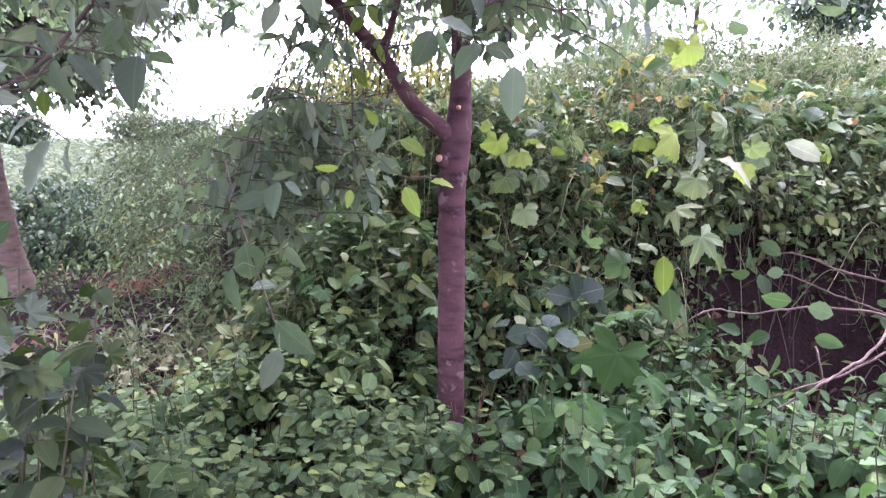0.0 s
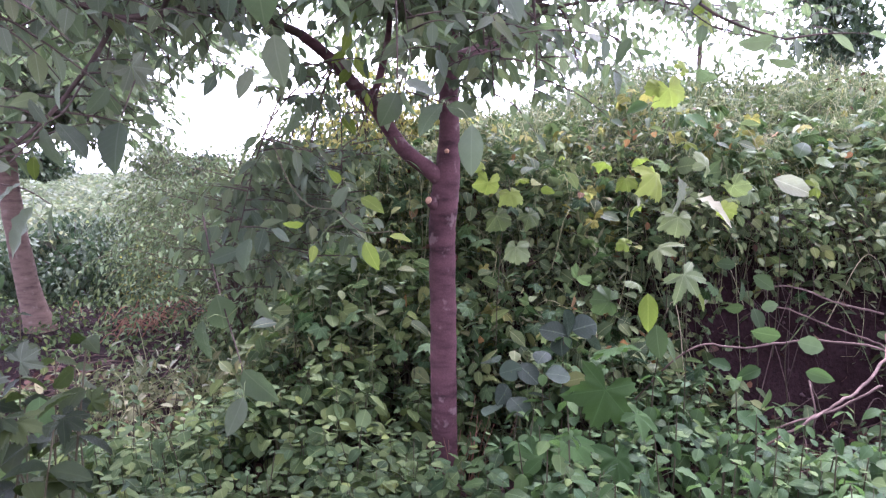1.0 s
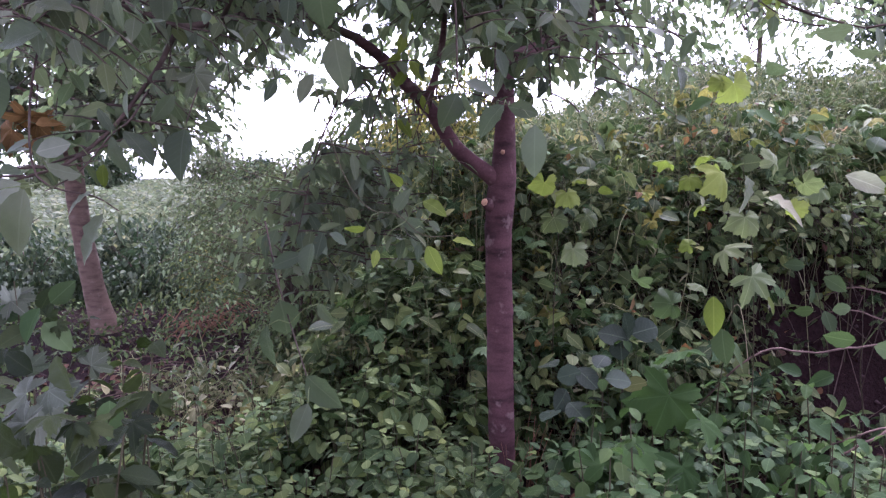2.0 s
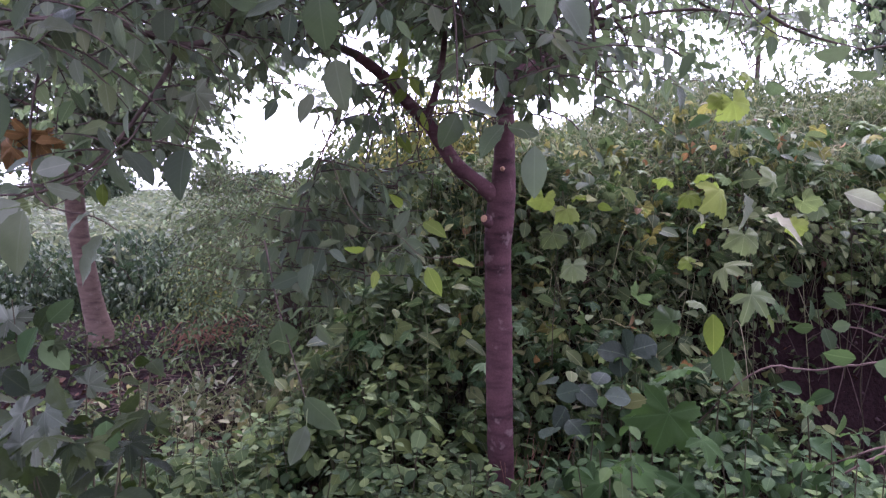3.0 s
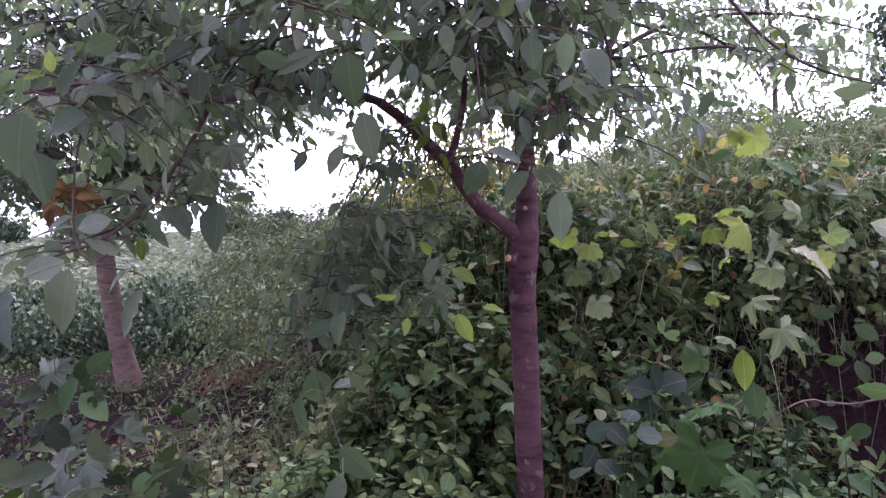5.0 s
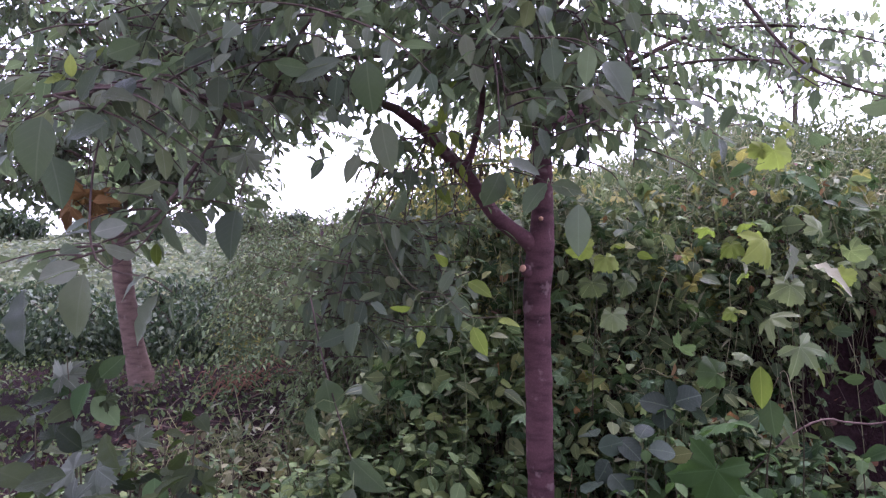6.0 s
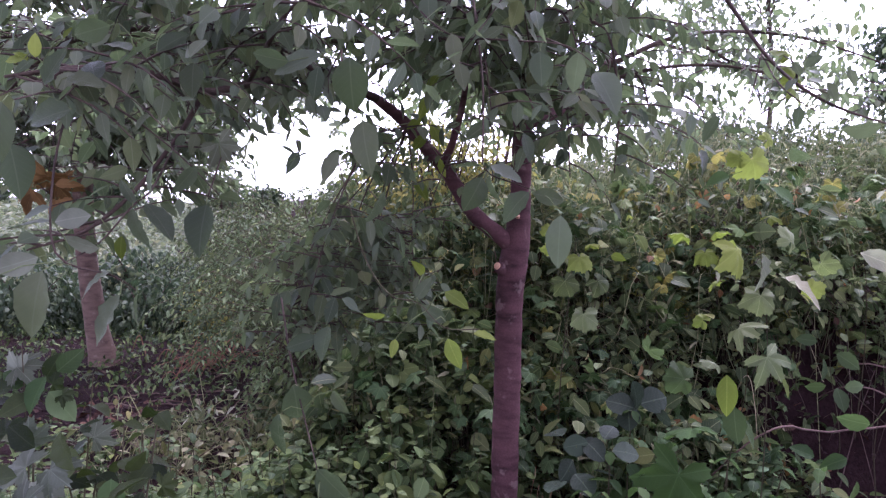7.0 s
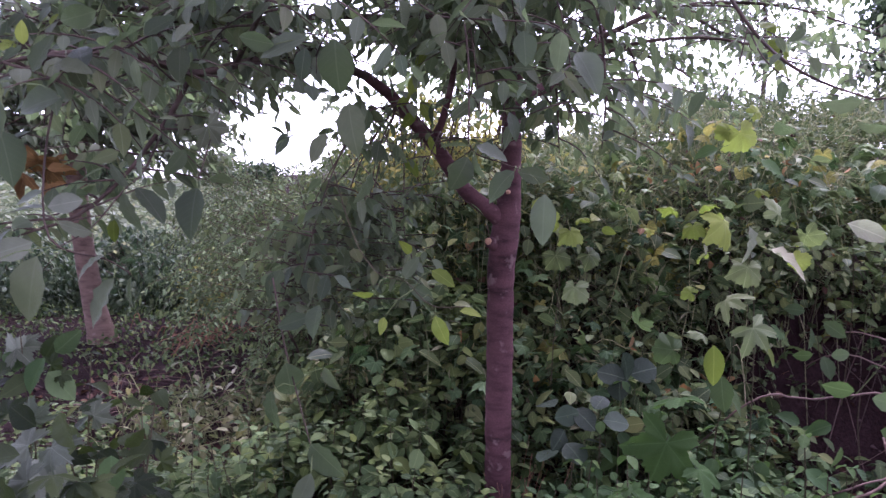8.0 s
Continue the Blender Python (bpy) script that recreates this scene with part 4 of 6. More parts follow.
def main_tree():
    tree = tagged(new("tree"), "young tree with a smooth reddish-brown trunk and drooping oval leaves", "tree")
    tree.location = (0, 2.7, 0)
    o = np.array([0, 2.7, 0, 0])

    def rel(pts):
        return [tuple(np.array(p, float) - o) for p in pts]
    wood("trunk", rel([(0.03, 2.70, -0.15, 0.078), (0.025, 2.70, 0.0, 0.068), (0.016, 2.70, 0.22, 0.061), (0.010, 2.70, 0.56, 0.060), (0.007, 2.695, 0.95, 0.060), (0.003, 2.69, 1.25, 0.060),
                       (0.014, 2.685, 1.40, 0.063), (0.028, 2.69, 1.53, 0.056), (0.034, 2.71, 1.70, 0.046), (0.033, 2.73, 1.95, 0.044), (0.037, 2.77, 2.26, 0.041), (0.05, 2.85, 2.65, 0.034), (0.09, 2.96, 3.18, 0.024), (0.1, 3.0, 3.9, 0.012)]),
         M_BARK, tree, 20, 8, 0.07, "smooth reddish-brown trunk with pale spots and rings")
    limb = wood("limb", rel([(0.04, 2.69, 1.445, 0.044), (-0.03, 2.67, 1.52, 0.037), (-0.165, 2.62, 1.63, 0.033), (-0.28, 2.58, 1.80, 0.030), (-0.37, 2.53, 1.90, 0.028), (-0.46, 2.49, 2.0, 0.024), (-0.55, 2.38, 2.07, 0.019)]),
                M_BARK, tree, 14, 6, 0.06, "side limb curving up from the fork")
    wood("side_shoot", rel([(-0.30, 2.57, 1.83, 0.020), (-0.255, 2.55, 1.93, 0.015), (-0.21, 2.52, 2.15, 0.012), (-0.23, 2.50, 2.41, 0.008)]), M_BARK, limb, 8, 4, 0.05)
    st = wood("pruned_stub", rel([(-0.02, 2.66, 1.38, 0.030), (-0.043, 2.636, 1.398, 0.026), (-0.054, 2.622, 1.405, 0.020)]), M_BARK, tree, 12, 3, 0.05)
    wood("cut_face", rel([(-0.054, 2.622, 1.405, 0.0165), (-0.0575, 2.6175, 1.4065, 0.015)]), M_CUT, st, 12, 1, 0.0, "pale cut wood of the stub")
    wood("knot", rel([(0.025, 2.65, 1.62, 0.011), (0.026, 2.635, 1.623, 0.007)]), M_CUT, tree, 8, 1)
    # branches that carry the leaves
    near = (0.055, 0.088)
    leafy_branch("branch", rel([(-0.55, 2.38, 2.07, 0.019), (-0.68, 2.12, 2.10, 0.015), (-0.74, 1.92, 2.07, 0.013), (-0.81, 1.70, 2.00, 0.012), (-0.87, 1.54, 1.95, 0.011), (-0.92, 1.33, 1.96, 0.009), (-0.97, 1.13, 1.93, 0.007), (-1.02, 0.97, 1.88, 0.003)]),
                 tree, 44, (0.25, 0.5), (5, 9), near, 0.15, label="thin branch reaching forward with large leaves")
    leafy_branch("branch", rel([(-0.87, 1.54, 1.95, 0.008), (-0.90, 1.48, 1.84, 0.007), (-0.91, 1.42, 1.78, 0.006), (-0.94, 1.30, 1.66, 0.005), (-0.96, 1.14, 1.57, 0.004), (-1.02, 1.03, 1.53, 0.002)]),
                 tree, 15, (0.12, 0.28), (4, 7), near, 0.2)
    leafy_branch("branch", rel([(-0.55, 2.38, 2.07, 0.016), (-0.9, 2.3, 2.22, 0.013), (-1.4, 2.15, 2.28, 0.010), (-1.9, 2.0, 2.2, 0.005)]), tree, 51, (0.3, 0.6), (6, 11), (0.055, 0.088), 0.15)
    leafy_branch("branch", rel([(0.03, 2.75, 2.25, 0.024), (-0.5, 2.95, 2.42, 0.018), (-1.2, 3.1, 2.45, 0.012), (-1.9, 3.1, 2.3, 0.006)]), tree, 54, (0.3, 0.6), (6, 11), (0.055, 0.088), 0.15)
    leafy_branch("branch", rel([(0.03, 2.72, 2.15, 0.022), (-0.2, 2.35, 2.38, 0.016), (-0.5, 1.9, 2.45, 0.012), (-0.8, 1.4, 2.35, 0.006)]), tree, 37, (0.3, 0.5), (5, 10), near, 0.2)
    leafy_branch("branch", rel([(0.035, 2.74, 2.2, 0.022), (0.0, 2.3, 2.38, 0.016), (-0.03, 1.85, 2.38, 0.010), (-0.02, 1.45, 2.22, 0.004)]), tree, 34, (0.3, 0.55), (5, 9), (0.06, 0.095), 0.2)
    leafy_branch("branch", rel([(-0.21, 2.52, 2.15, 0.010), (-0.2, 2.2, 2.25, 0.008), (-0.25, 1.95, 2.2, 0.004)]), tree, 20, (0.25, 0.45), (5, 9), (0.06, 0.095), 0.1)
    leafy_branch("limb", rel([(0.035, 2.75, 2.02, 0.030), (0.26, 3.01, 2.16, 0.026), (0.46, 3.36, 2.41, 0.022), (0.59, 3.60, 2.67, 0.018), (0.77, 3.97, 3.17, 0.010)]), tree, 44, (0.3, 0.6), (6, 11), (0.06, 0.095), 0.2, bark=M_BARK)
    leafy_branch("branch", rel([(0.46, 3.36, 2.41, 0.016), (0.9, 3.55, 2.62, 0.012), (1.5, 3.7, 2.66, 0.008), (2.1, 3.75, 2.5, 0.003)]), tree, 51, (0.25, 0.5), (6, 10), (0.06, 0.09), 0.1)
    leafy_branch("branch", rel([(0.59, 3.60, 2.67, 0.014), (0.9, 4.1, 2.85, 0.010), (1.3, 4.6, 2.85, 0.004)]), tree, 37, (0.25, 0.5), (6, 10), (0.06, 0.09), 0.1)
    leafy_branch("branch", rel([(0.05, 2.85, 2.55, 0.020), (0.35, 2.6, 2.72, 0.014), (0.66, 2.38, 2.56, 0.010), (0.79, 2.05, 2.2, 0.006), (0.82, 1.83, 2.05, 0.005), (0.90, 1.73, 1.965, 0.004), (1.0, 1.62, 1.9, 0.002)]), tree, 20, (0.15, 0.3), (3, 6), (0.055, 0.085), 0.35)
    leafy_branch("branch", rel([(0.035, 2.78, 2.3, 0.020), (0.3, 2.5, 2.5, 0.014), (0.45, 2.1, 2.5, 0.008), (0.42, 1.8, 2.4, 0.003)]), tree, 24, (0.25, 0.4), (5, 8), (0.06, 0.09), 0.3)
    # long strands hanging before and beside the trunk
    low = (0.065, 0.10)
    leafy_branch("branch", rel([(-0.55, 2.38, 2.07, 0.0050), (-0.62, 1.95, 2.08, 0.0040), (-0.56, 1.65, 1.85, 0.0030), (-0.52, 1.50, 1.45, 0.0020), (-0.44, 1.42, 1.05, 0.0010)]), tree, 17, (0.10, 0.25), (3, 6), low, 0.35, label="strand of leaves hanging low beside the trunk")
    leafy_branch("branch", rel([(-0.37, 2.53, 1.90, 0.0045), (-0.50, 2.20, 1.92, 0.0035), (-0.60, 2.0, 1.65, 0.0025), (-0.68, 1.92, 1.3, 0.0015)]), tree, 24, (0.15, 0.3), (4, 7), low, 0.25)
    leafy_branch("branch", rel([(-0.46, 2.49, 2.0, 0.0045), (-0.70, 2.60, 2.02, 0.0035), (-0.85, 2.65, 1.75, 0.0025), (-0.92, 2.65, 1.4, 0.0010)]), tree, 26, (0.15, 0.35), (4, 8), low, 0.3)
    leafy_branch("branch", rel([(-0.2, 2.35, 2.38, 0.0050), (-0.15, 1.95, 2.3, 0.0040), (-0.1, 1.7, 2.1, 0.0025), (-0.06, 1.6, 1.85, 0.0010)]), tree, 18, (0.15, 0.3), (4, 7), low, 0.2)
    leafy_branch("branch", rel([(0.0, 2.3, 2.38, 0.0050), (0.14, 2.0, 2.3, 0.0035), (0.2, 1.85, 2.05, 0.0020), (0.2, 1.8, 1.85, 0.0010)]), tree, 16, (0.15, 0.3), (4, 7), low, 0.2)
    leafy_branch("branch", rel([(-0.28, 2.58, 1.80, 0.0040), (-0.25, 2.35, 1.85, 0.0030), (-0.3, 2.15, 1.65, 0.0015)]), tree, 6, (0.15, 0.3), (4, 7), (0.05, 0.0425), 0.2)
    for a, b, c in (((-0.60, 2.30, 1.80), (-0.74, 2.20, 1.50), (-0.84, 2.15, 1.12)), ((-0.58, 2.40, 1.72), (-0.66, 2.36, 1.40), (-0.68, 2.34, 1.05)), ((-0.48, 2.36, 1.76), (-0.52, 2.26, 1.45), (-0.50, 2.22, 1.18)),
                    ((-0.62, 2.52, 1.74), (-0.86, 2.62, 1.48), (-1.02, 2.70, 1.14)), ((-0.40, 2.42, 1.72), (-0.38, 2.30, 1.50), (-0.34, 2.24, 1.30)), ((-0.55, 2.62, 1.76), (-0.62, 2.80, 1.50), (-0.66, 2.90, 1.22))):
        leafy_branch("branch", rel([(-0.44, 2.50, 1.98, 0.004), (*a, 0.003), (*b, 0.002), (*c, 0.001)]), tree, 26, (0.12, 0.28), (4, 8), (0.050, 0.082), start=0.50, droop=0.3, seg=5)
    leafy_branch("branch", rel([(0.26, 3.01, 2.16, 0.012), (0.55, 2.95, 2.3, 0.009), (0.95, 2.9, 2.32, 0.006), (1.35, 2.85, 2.2, 0.002)]), tree, 34, (0.15, 0.35), (5, 8), (0.05, 0.085), 0.1)
    leafy_branch("branch", rel([(0.26, 3.01, 2.16, 0.012), (0.35, 3.6, 2.3, 0.009), (0.3, 4.3, 2.3, 0.003)]), tree, 60, (0.25, 0.5), (5, 9), (0.06, 0.09), 0.1)
    leafy_branch("branch", rel([(0.59, 3.60, 2.67, 0.012), (1.2, 3.9, 2.55, 0.009), (1.9, 4.3, 2.6, 0.006), (2.6, 4.5, 2.5, 0.002)]), tree, 44, (0.2, 0.4), (5, 9), (0.06, 0.09), 0.1)
    leafy_branch("branch", rel([(0.46, 3.36, 2.41, 0.012), (0.95, 4.0, 2.40, 0.009), (1.3, 4.7, 2.40, 0.006), (1.5, 5.3, 2.3, 0.002)]), tree, 80, (0.3, 0.6), (6, 10), (0.06, 0.09), 0.1)
    leafy_branch("branch", rel([(0.46, 3.36, 2.41, 0.012), (0.6, 4.1, 2.42, 0.009), (0.65, 5.0, 2.4, 0.003)]), tree, 76, (0.3, 0.6), (6, 10), (0.06, 0.09), 0.1)
    leafy_branch("branch", rel([(0.9, 3.55, 2.62, 0.010), (1.5, 3.95, 2.45, 0.007), (2.2, 4.2, 2.35, 0.003)]), tree, 70, (0.2, 0.45), (5, 9), (0.06, 0.09), 0.1)
    leafy_branch("branch", rel([(0.05, 2.85, 2.55, 0.012), (0.4, 3.1, 2.6, 0.008), (0.95, 3.2, 2.5, 0.003)]), tree, 40, (0.15, 0.35), (5, 9), (0.055, 0.085), 0.1)
    leafy_branch("branch", rel([(-0.5, 2.95, 2.42, 0.010), (-0.4, 3.7, 2.4, 0.008), (-0.3, 4.4, 2.35, 0.003)]), tree, 56, (0.2, 0.5), (6, 10), (0.06, 0.09), 0.1)
    leafy_branch("branch", rel([(-1.4, 2.15, 2.28, 0.008), (-1.55, 1.9, 2.15, 0.006), (-1.7, 1.75, 1.9, 0.002)]), tree, 26, (0.2, 0.4), (5, 9), (0.065, 0.10), 0.1)
    # leaves close about the upper trunk and thick over the path side
    for line, k in (([(0.04, 2.8, 2.35, 0.012), (-0.05, 2.45, 2.42, 0.008), (-0.12, 2.2, 2.25, 0.005), (-0.15, 2.1, 2.10, 0.002)], 18),
                    ([(0.04, 2.8, 2.35, 0.012), (0.12, 2.5, 2.42, 0.008), (0.16, 2.3, 2.2, 0.005), (0.17, 2.25, 1.95, 0.002)], 30),
                    ([(0.04, 2.82, 2.45, 0.012), (0.2, 2.7, 2.5, 0.008), (0.36, 2.6, 2.3, 0.005), (0.42, 2.55, 2.0, 0.002)], 28),
                    ([(0.04, 2.82, 2.45, 0.012), (-0.25, 2.75, 2.5, 0.008), (-0.5, 2.7, 2.35, 0.003)], 28),
                    ([(-0.9, 2.3, 2.22, 0.010), (-1.2, 1.9, 2.3, 0.007), (-1.35, 1.5, 2.2, 0.003)], 36),
                    ([(-0.68, 2.12, 2.10, 0.010), (-1.0, 2.0, 2.25, 0.007), (-1.2, 1.75, 2.05, 0.003)], 30),
                    ([(-1.2, 3.1, 2.45, 0.010), (-1.5, 2.7, 2.4, 0.007), (-1.8, 2.4, 2.15, 0.003)], 36),
                    ([(-1.2, 3.1, 2.45, 0.010), (-1.7, 3.4, 2.4, 0.007), (-2.3, 3.6, 2.1, 0.003)], 40),
                    ([(0.12, 2.5, 2.42, 0.008), (0.3, 2.2, 2.3, 0.006), (0.34, 2.05, 2.0, 0.004), (0.33, 2.0, 1.78, 0.002)], 26),
                    ([(0.46, 3.36, 2.41, 0.008), (0.62, 3.3, 2.35, 0.006), (0.7, 3.25, 2.05, 0.003)], 30),
                    ([(0.05, 2.8, 2.3, 0.008), (0.1, 3.2, 2.3, 0.006), (0.12, 3.4, 2.0, 0.003)], 30),
                    ([(0.05, 2.8, 2.3, 0.008), (-0.12, 3.1, 2.3, 0.006), (-0.2, 3.25, 2.0, 0.003)], 26),
                    ([(0.05, 2.75, 2.2, 0.008), (0.02, 2.45, 2.22, 0.006), (0.0, 2.32, 2.0, 0.004), (0.0, 2.28, 1.78, 0.002)], 28),
                    ([(0.05, 2.75, 2.25, 0.008), (0.15, 2.55, 2.25, 0.006), (0.2, 2.45, 2.05, 0.004), (0.22, 2.4, 1.78, 0.002)], 30),
                    ([(-0.81, 1.7, 2.0, 0.008), (-0.6, 1.45, 2.15, 0.006), (-0.45, 1.25, 2.1, 0.002)], 20)):
        leafy_branch("branch", rel(line), tree, int(k * 0.58), (0.15, 0.38), (5, 9), (0.06, 0.095), 0.12, seg=6)
    for x, y, low in ((-2.7, 3.5, 1.62), (-2.35, 3.2, 1.70), (-2.05, 3.6, 1.60), (-1.75, 3.2, 1.72), (-2.9, 3.0, 1.72)):
        top = 2.42 - 0.05 * abs(x + 0.5)
        leafy_branch("branch", rel([(x * 0.75, 3.05, top, 0.007), (x * 0.92, 0.5 * (y + 3.1), top + 0.02, 0.005), (x, y, 0.5 * (top + low), 0.0035), (x - 0.03, y - 0.03, low + 0.05, 0.0015)]), tree, 20, (0.14, 0.32), (4, 8), (0.055, 0.09), 0.2, seg=5)
    for line, k in (([(-0.5, 2.95, 2.42, 0.014), (-0.9, 2.75, 2.62, 0.010), (-1.4, 2.5, 2.66, 0.007), (-1.8, 2.35, 2.55, 0.003)], 46), ([(-0.5, 2.95, 2.42, 0.014), (-0.85, 3.2, 2.72, 0.010), (-1.3, 3.4, 2.85, 0.007), (-1.9, 3.5, 2.75, 0.003)], 46),
                    ([(-0.2, 2.35, 2.38, 0.010), (-0.6, 2.1, 2.50, 0.008), (-1.0, 1.85, 2.48, 0.005), (-1.3, 1.7, 2.38, 0.002)], 40), ([(-0.9, 2.75, 2.62, 0.010), (-1.0, 2.35, 2.60, 0.007), (-0.95, 2.0, 2.48, 0.003)], 34)):
        leafy_branch("branch", rel(line), tree, k, (0.25, 0.5), (6, 10), (0.055, 0.088), 0.12, seg=6)
    for i in range(15):      # the upper crown
        a, z = i * 2.4 + 0.3, 2.7 + 0.075 * i
        reach = 1.75 - 0.07 * i
        y2 = max(2.85 + reach * math.sin(a), 1.35)
        leafy_branch("branch", rel([(0.07, 2.88 + 0.005 * i, z, 0.018), (0.07 + 0.5 * reach * math.cos(a), 2.88 + 0.5 * (y2 - 2.88), z + 0.28, 0.011), (0.07 + reach * math.cos(a), y2, z + 0.25, 0.003)]),
                     tree, 37, (0.3, 0.55), (6, 10), (0.06, 0.095), 0.2, seg=6)
    # long upper branches over the clearing, unseen, added to shade the growth below
    for ex, ey, k in ((-1.3, 0.9, 56), (-1.7, 0.5, 60), (-2.1, 1.1, 60), (-1.2, 0.2, 56), (-2.3, 2.0, 56), (1.9, 0.4, 56), (2.6, 1.0, 56), (-0.6, 0.4, 46), (0.5, 0.6, 30), (1.6, 0.8, 50), (2.3, 1.6, 50), (1.3, 1.6, 40)):
        z = 3.05 + 0.25 * rng.random()
        leafy_branch("branch", rel([(0.08, 2.95, 3.1, 0.016), (0.05 + 0.45 * ex, 2.95 + 0.45 * (ey - 2.95), z + 0.35, 0.012), (0.8 * ex, 2.95 + 0.8 * (ey - 2.95), z + 0.3, 0.007), (ex, ey, z + 0.15, 0.003)]),
                     tree, k, (0.3, 0.55), (7, 11), (0.07, 0.105), 0.3, seg=6)
    return tree


main_tree()


def second_tree():
    tree = tagged(new("tree"), "leaning tree with a pale brown trunk standing beside the path", "tree")
    bx, by = -3.95, 5.98
    tree.location = (bx, by, 0)
    wood("trunk", [(0.06, 0, -0.15, 0.19), (0.03, 0, 0.03, 0.145), (-0.055, 0.02, 0.33, 0.108), (-0.13, 0.02, 0.80, 0.098), (-0.19, 0.03, 1.25, 0.092), (-0.22, 0.05, 1.9, 0.09), (-0.15, 0.1, 2.9, 0.075), (-0.1, 0.1, 4.4, 0.05), (0.0, 0.1, 6.2, 0.015)],
         M_BARK2, tree, 18, 7, 0.06, "pale brown ringed trunk flaring at the base")
    for i in range(30):
        a, z = i * 2.4 + 1.0, 1.62 + 0.13 * i
        reach = 2.5 - 0.04 * i
        e = np.array([-0.18 + reach * math.cos(a), 0.08 + reach * math.sin(a) * 0.9, z + 0.35])
        if between_crowns(e + np.array([bx, by, 0])).any():
            continue
        leafy_branch("branch", [(-0.18, 0.06, z, 0.03), (*(np.array([-0.18, 0.06, z]) * 0.5 + e * 0.5 + np.array([0, 0, 0.2])), 0.018), (*e, 0.004)], tree, 54, (0.4, 0.8), (7, 12), (0.08, 0.13), 0.2, shape=CHEAP, bark=M_BARK2, seg=6)
    for i in range(14):      # low drooping branches
        a, z, reach = i * 2.4, 1.75 + 0.06 * i, 1.3 + 0.09 * i
        c, s = math.cos(a), math.sin(a)
        leafy_branch("branch", [(-0.2, 0.05, z, 0.02), (-0.2 + 0.5 * reach * c, 0.05 + 0.45 * reach * s, z + 0.28, 0.012), (-0.2 + reach * c, 0.05 + 0.85 * reach * s, z + 0.12, 0.003)], tree, 46, (0.3, 0.55), (6, 11), (0.08, 0.12), 0.25, shape=CHEAP, bark=M_BARK2, seg=6)
    for i in range(9):      # dense branches over the path
        a, z, reach = -0.75 + 0.2 * i, 2.0 + 0.13 * (i % 5), 1.15 + 0.08 * (i % 3)
        c, s = math.cos(a), math.sin(a)
        leafy_branch("branch", [(-0.2, 0.05, z, 0.02), (-0.2 + 0.5 * reach * c, 0.05 + 0.5 * reach * s, z + 0.24, 0.012), (-0.2 + reach * c, 0.05 + reach * s, z + 0.22, 0.007)], tree, 52, (0.3, 0.55), (7, 12), (0.07, 0.11), 0.25, shape=CHEAP, bark=M_BARK2, seg=6)


second_tree()


def far_tree(name, label, x, y, z0, height, radius, n, size, material, trunk_r):
    tree = tagged(new(name), label, "tree")
    tree.location = (x, y, z0)
    wood("trunk", [(0, 0, -0.3, trunk_r * 1.2), (0.03 * height, 0, height * 0.4, trunk_r), (0, 0.02 * height, height * 0.8, trunk_r * 0.5), (0, 0, height * 0.97, trunk_r * 0.15)], M_TWIG, tree, 8, 4)
    heap = Heap()
    for c in range(26):
        a, q = rng.uniform(0, 6.28), rng.random() ** 0.5
        cz = height * rng.uniform(0.42, 0.98)
        w = radius * (1.15 - abs(cz / height - 0.62) * 1.6)
        c0 = np.array([math.cos(a) * q * w, math.sin(a) * q * w, cz])
        v, f = tube(np.array([[0, 0, cz * 0.75], c0 * 0.6 + np.array([0, 0, cz * 0.35]), c0]), [trunk_r * 0.35, trunk_r * 0.2, 0.01], 4)
        part("branch", raw_mesh("branch", v, f), M_TWIG, tree)
        k = n // 26
        p = c0 + rng.normal(0, 1, (k, 3)) * np.array([0.34, 0.34, 0.26]) * radius * 0.75
        heap.leaves(CHEAP, p, turns(rng.uniform(0, 6.28, k), rng.normal(0.7, 0.4, k), rng.normal(0, 0.5, k)), rng.uniform(*size, k))
    part("crown", heap.mesh("crown"), material, tree, kind="stuff")


far_tree("tree", "slender tree standing behind the bank's crest", 3.1, 8.8, 1.5, 4.2, 1.1, 2600, (0.07, 0.11), M_CANOPY, 0.032)
far_tree("tree", "dark leafy tree beyond the bank's crest", 7.25, 13.2, 1.2, 3.9, 0.95, 4200, (0.12, 0.2), M_DARKBUSH, 0.12)
for i, (x, y, h) in enumerate(((-17, 46, 2.6), (-22, 50, 3.2), (-27, 44, 2.8), (-33, 48, 3.4), (-40, 47, 3.2), (-13, 55, 3.4), (-47, 42, 3.4))):
    far_tree("tree", "hazy distant tree at the field's far edge", x, y, 0, h, h * 0.6, 1400, (0.30, 0.5), M_FIELD if i % 2 else M_DARKBUSH, 0.12)


# ---------------------------------------------------------------- single plants and leaves
LEAF_MESH = {}


def leaf_mesh(shape, material, key):
    if key not in LEAF_MESH:
        LEAF_MESH[key] = raw_mesh("leaf", *shape)
        LEAF_MESH[key].materials.append(material)
    return LEAF_MESH[key]


def one_leaf(parent, me, at, rot, size, slim=1.0, label=""):
    if isinstance(me, list):
        me = me[int(rng.integers(len(me)))]
    ob = new("leaf", me)
    ob.parent = parent
    ob.matrix_basis = Matrix.Translation(tuple(at)) @ Matrix([list(r) for r in rot]).to_4x4() @ Matrix.Diagonal((size, size * slim, size, 1))
    if label:
        ob["label"] = label
    return ob


def hung(angle, lean=0.0, twist=0.0):
    """A blade that hangs facing the clearing: the angle of its rib in the upright plane, in degrees, with the face leaned and twisted."""
    a = radians(angle)
    x = Vector((math.cos(a), 0, math.sin(a)))
    z = Vector((0, -1, 0))
    r = Matrix((x, z.cross(x), z)).transposed()
    return Matrix.Rotation(lean, 3, "X") @ Matrix.Rotation(twist, 3, x) @ r


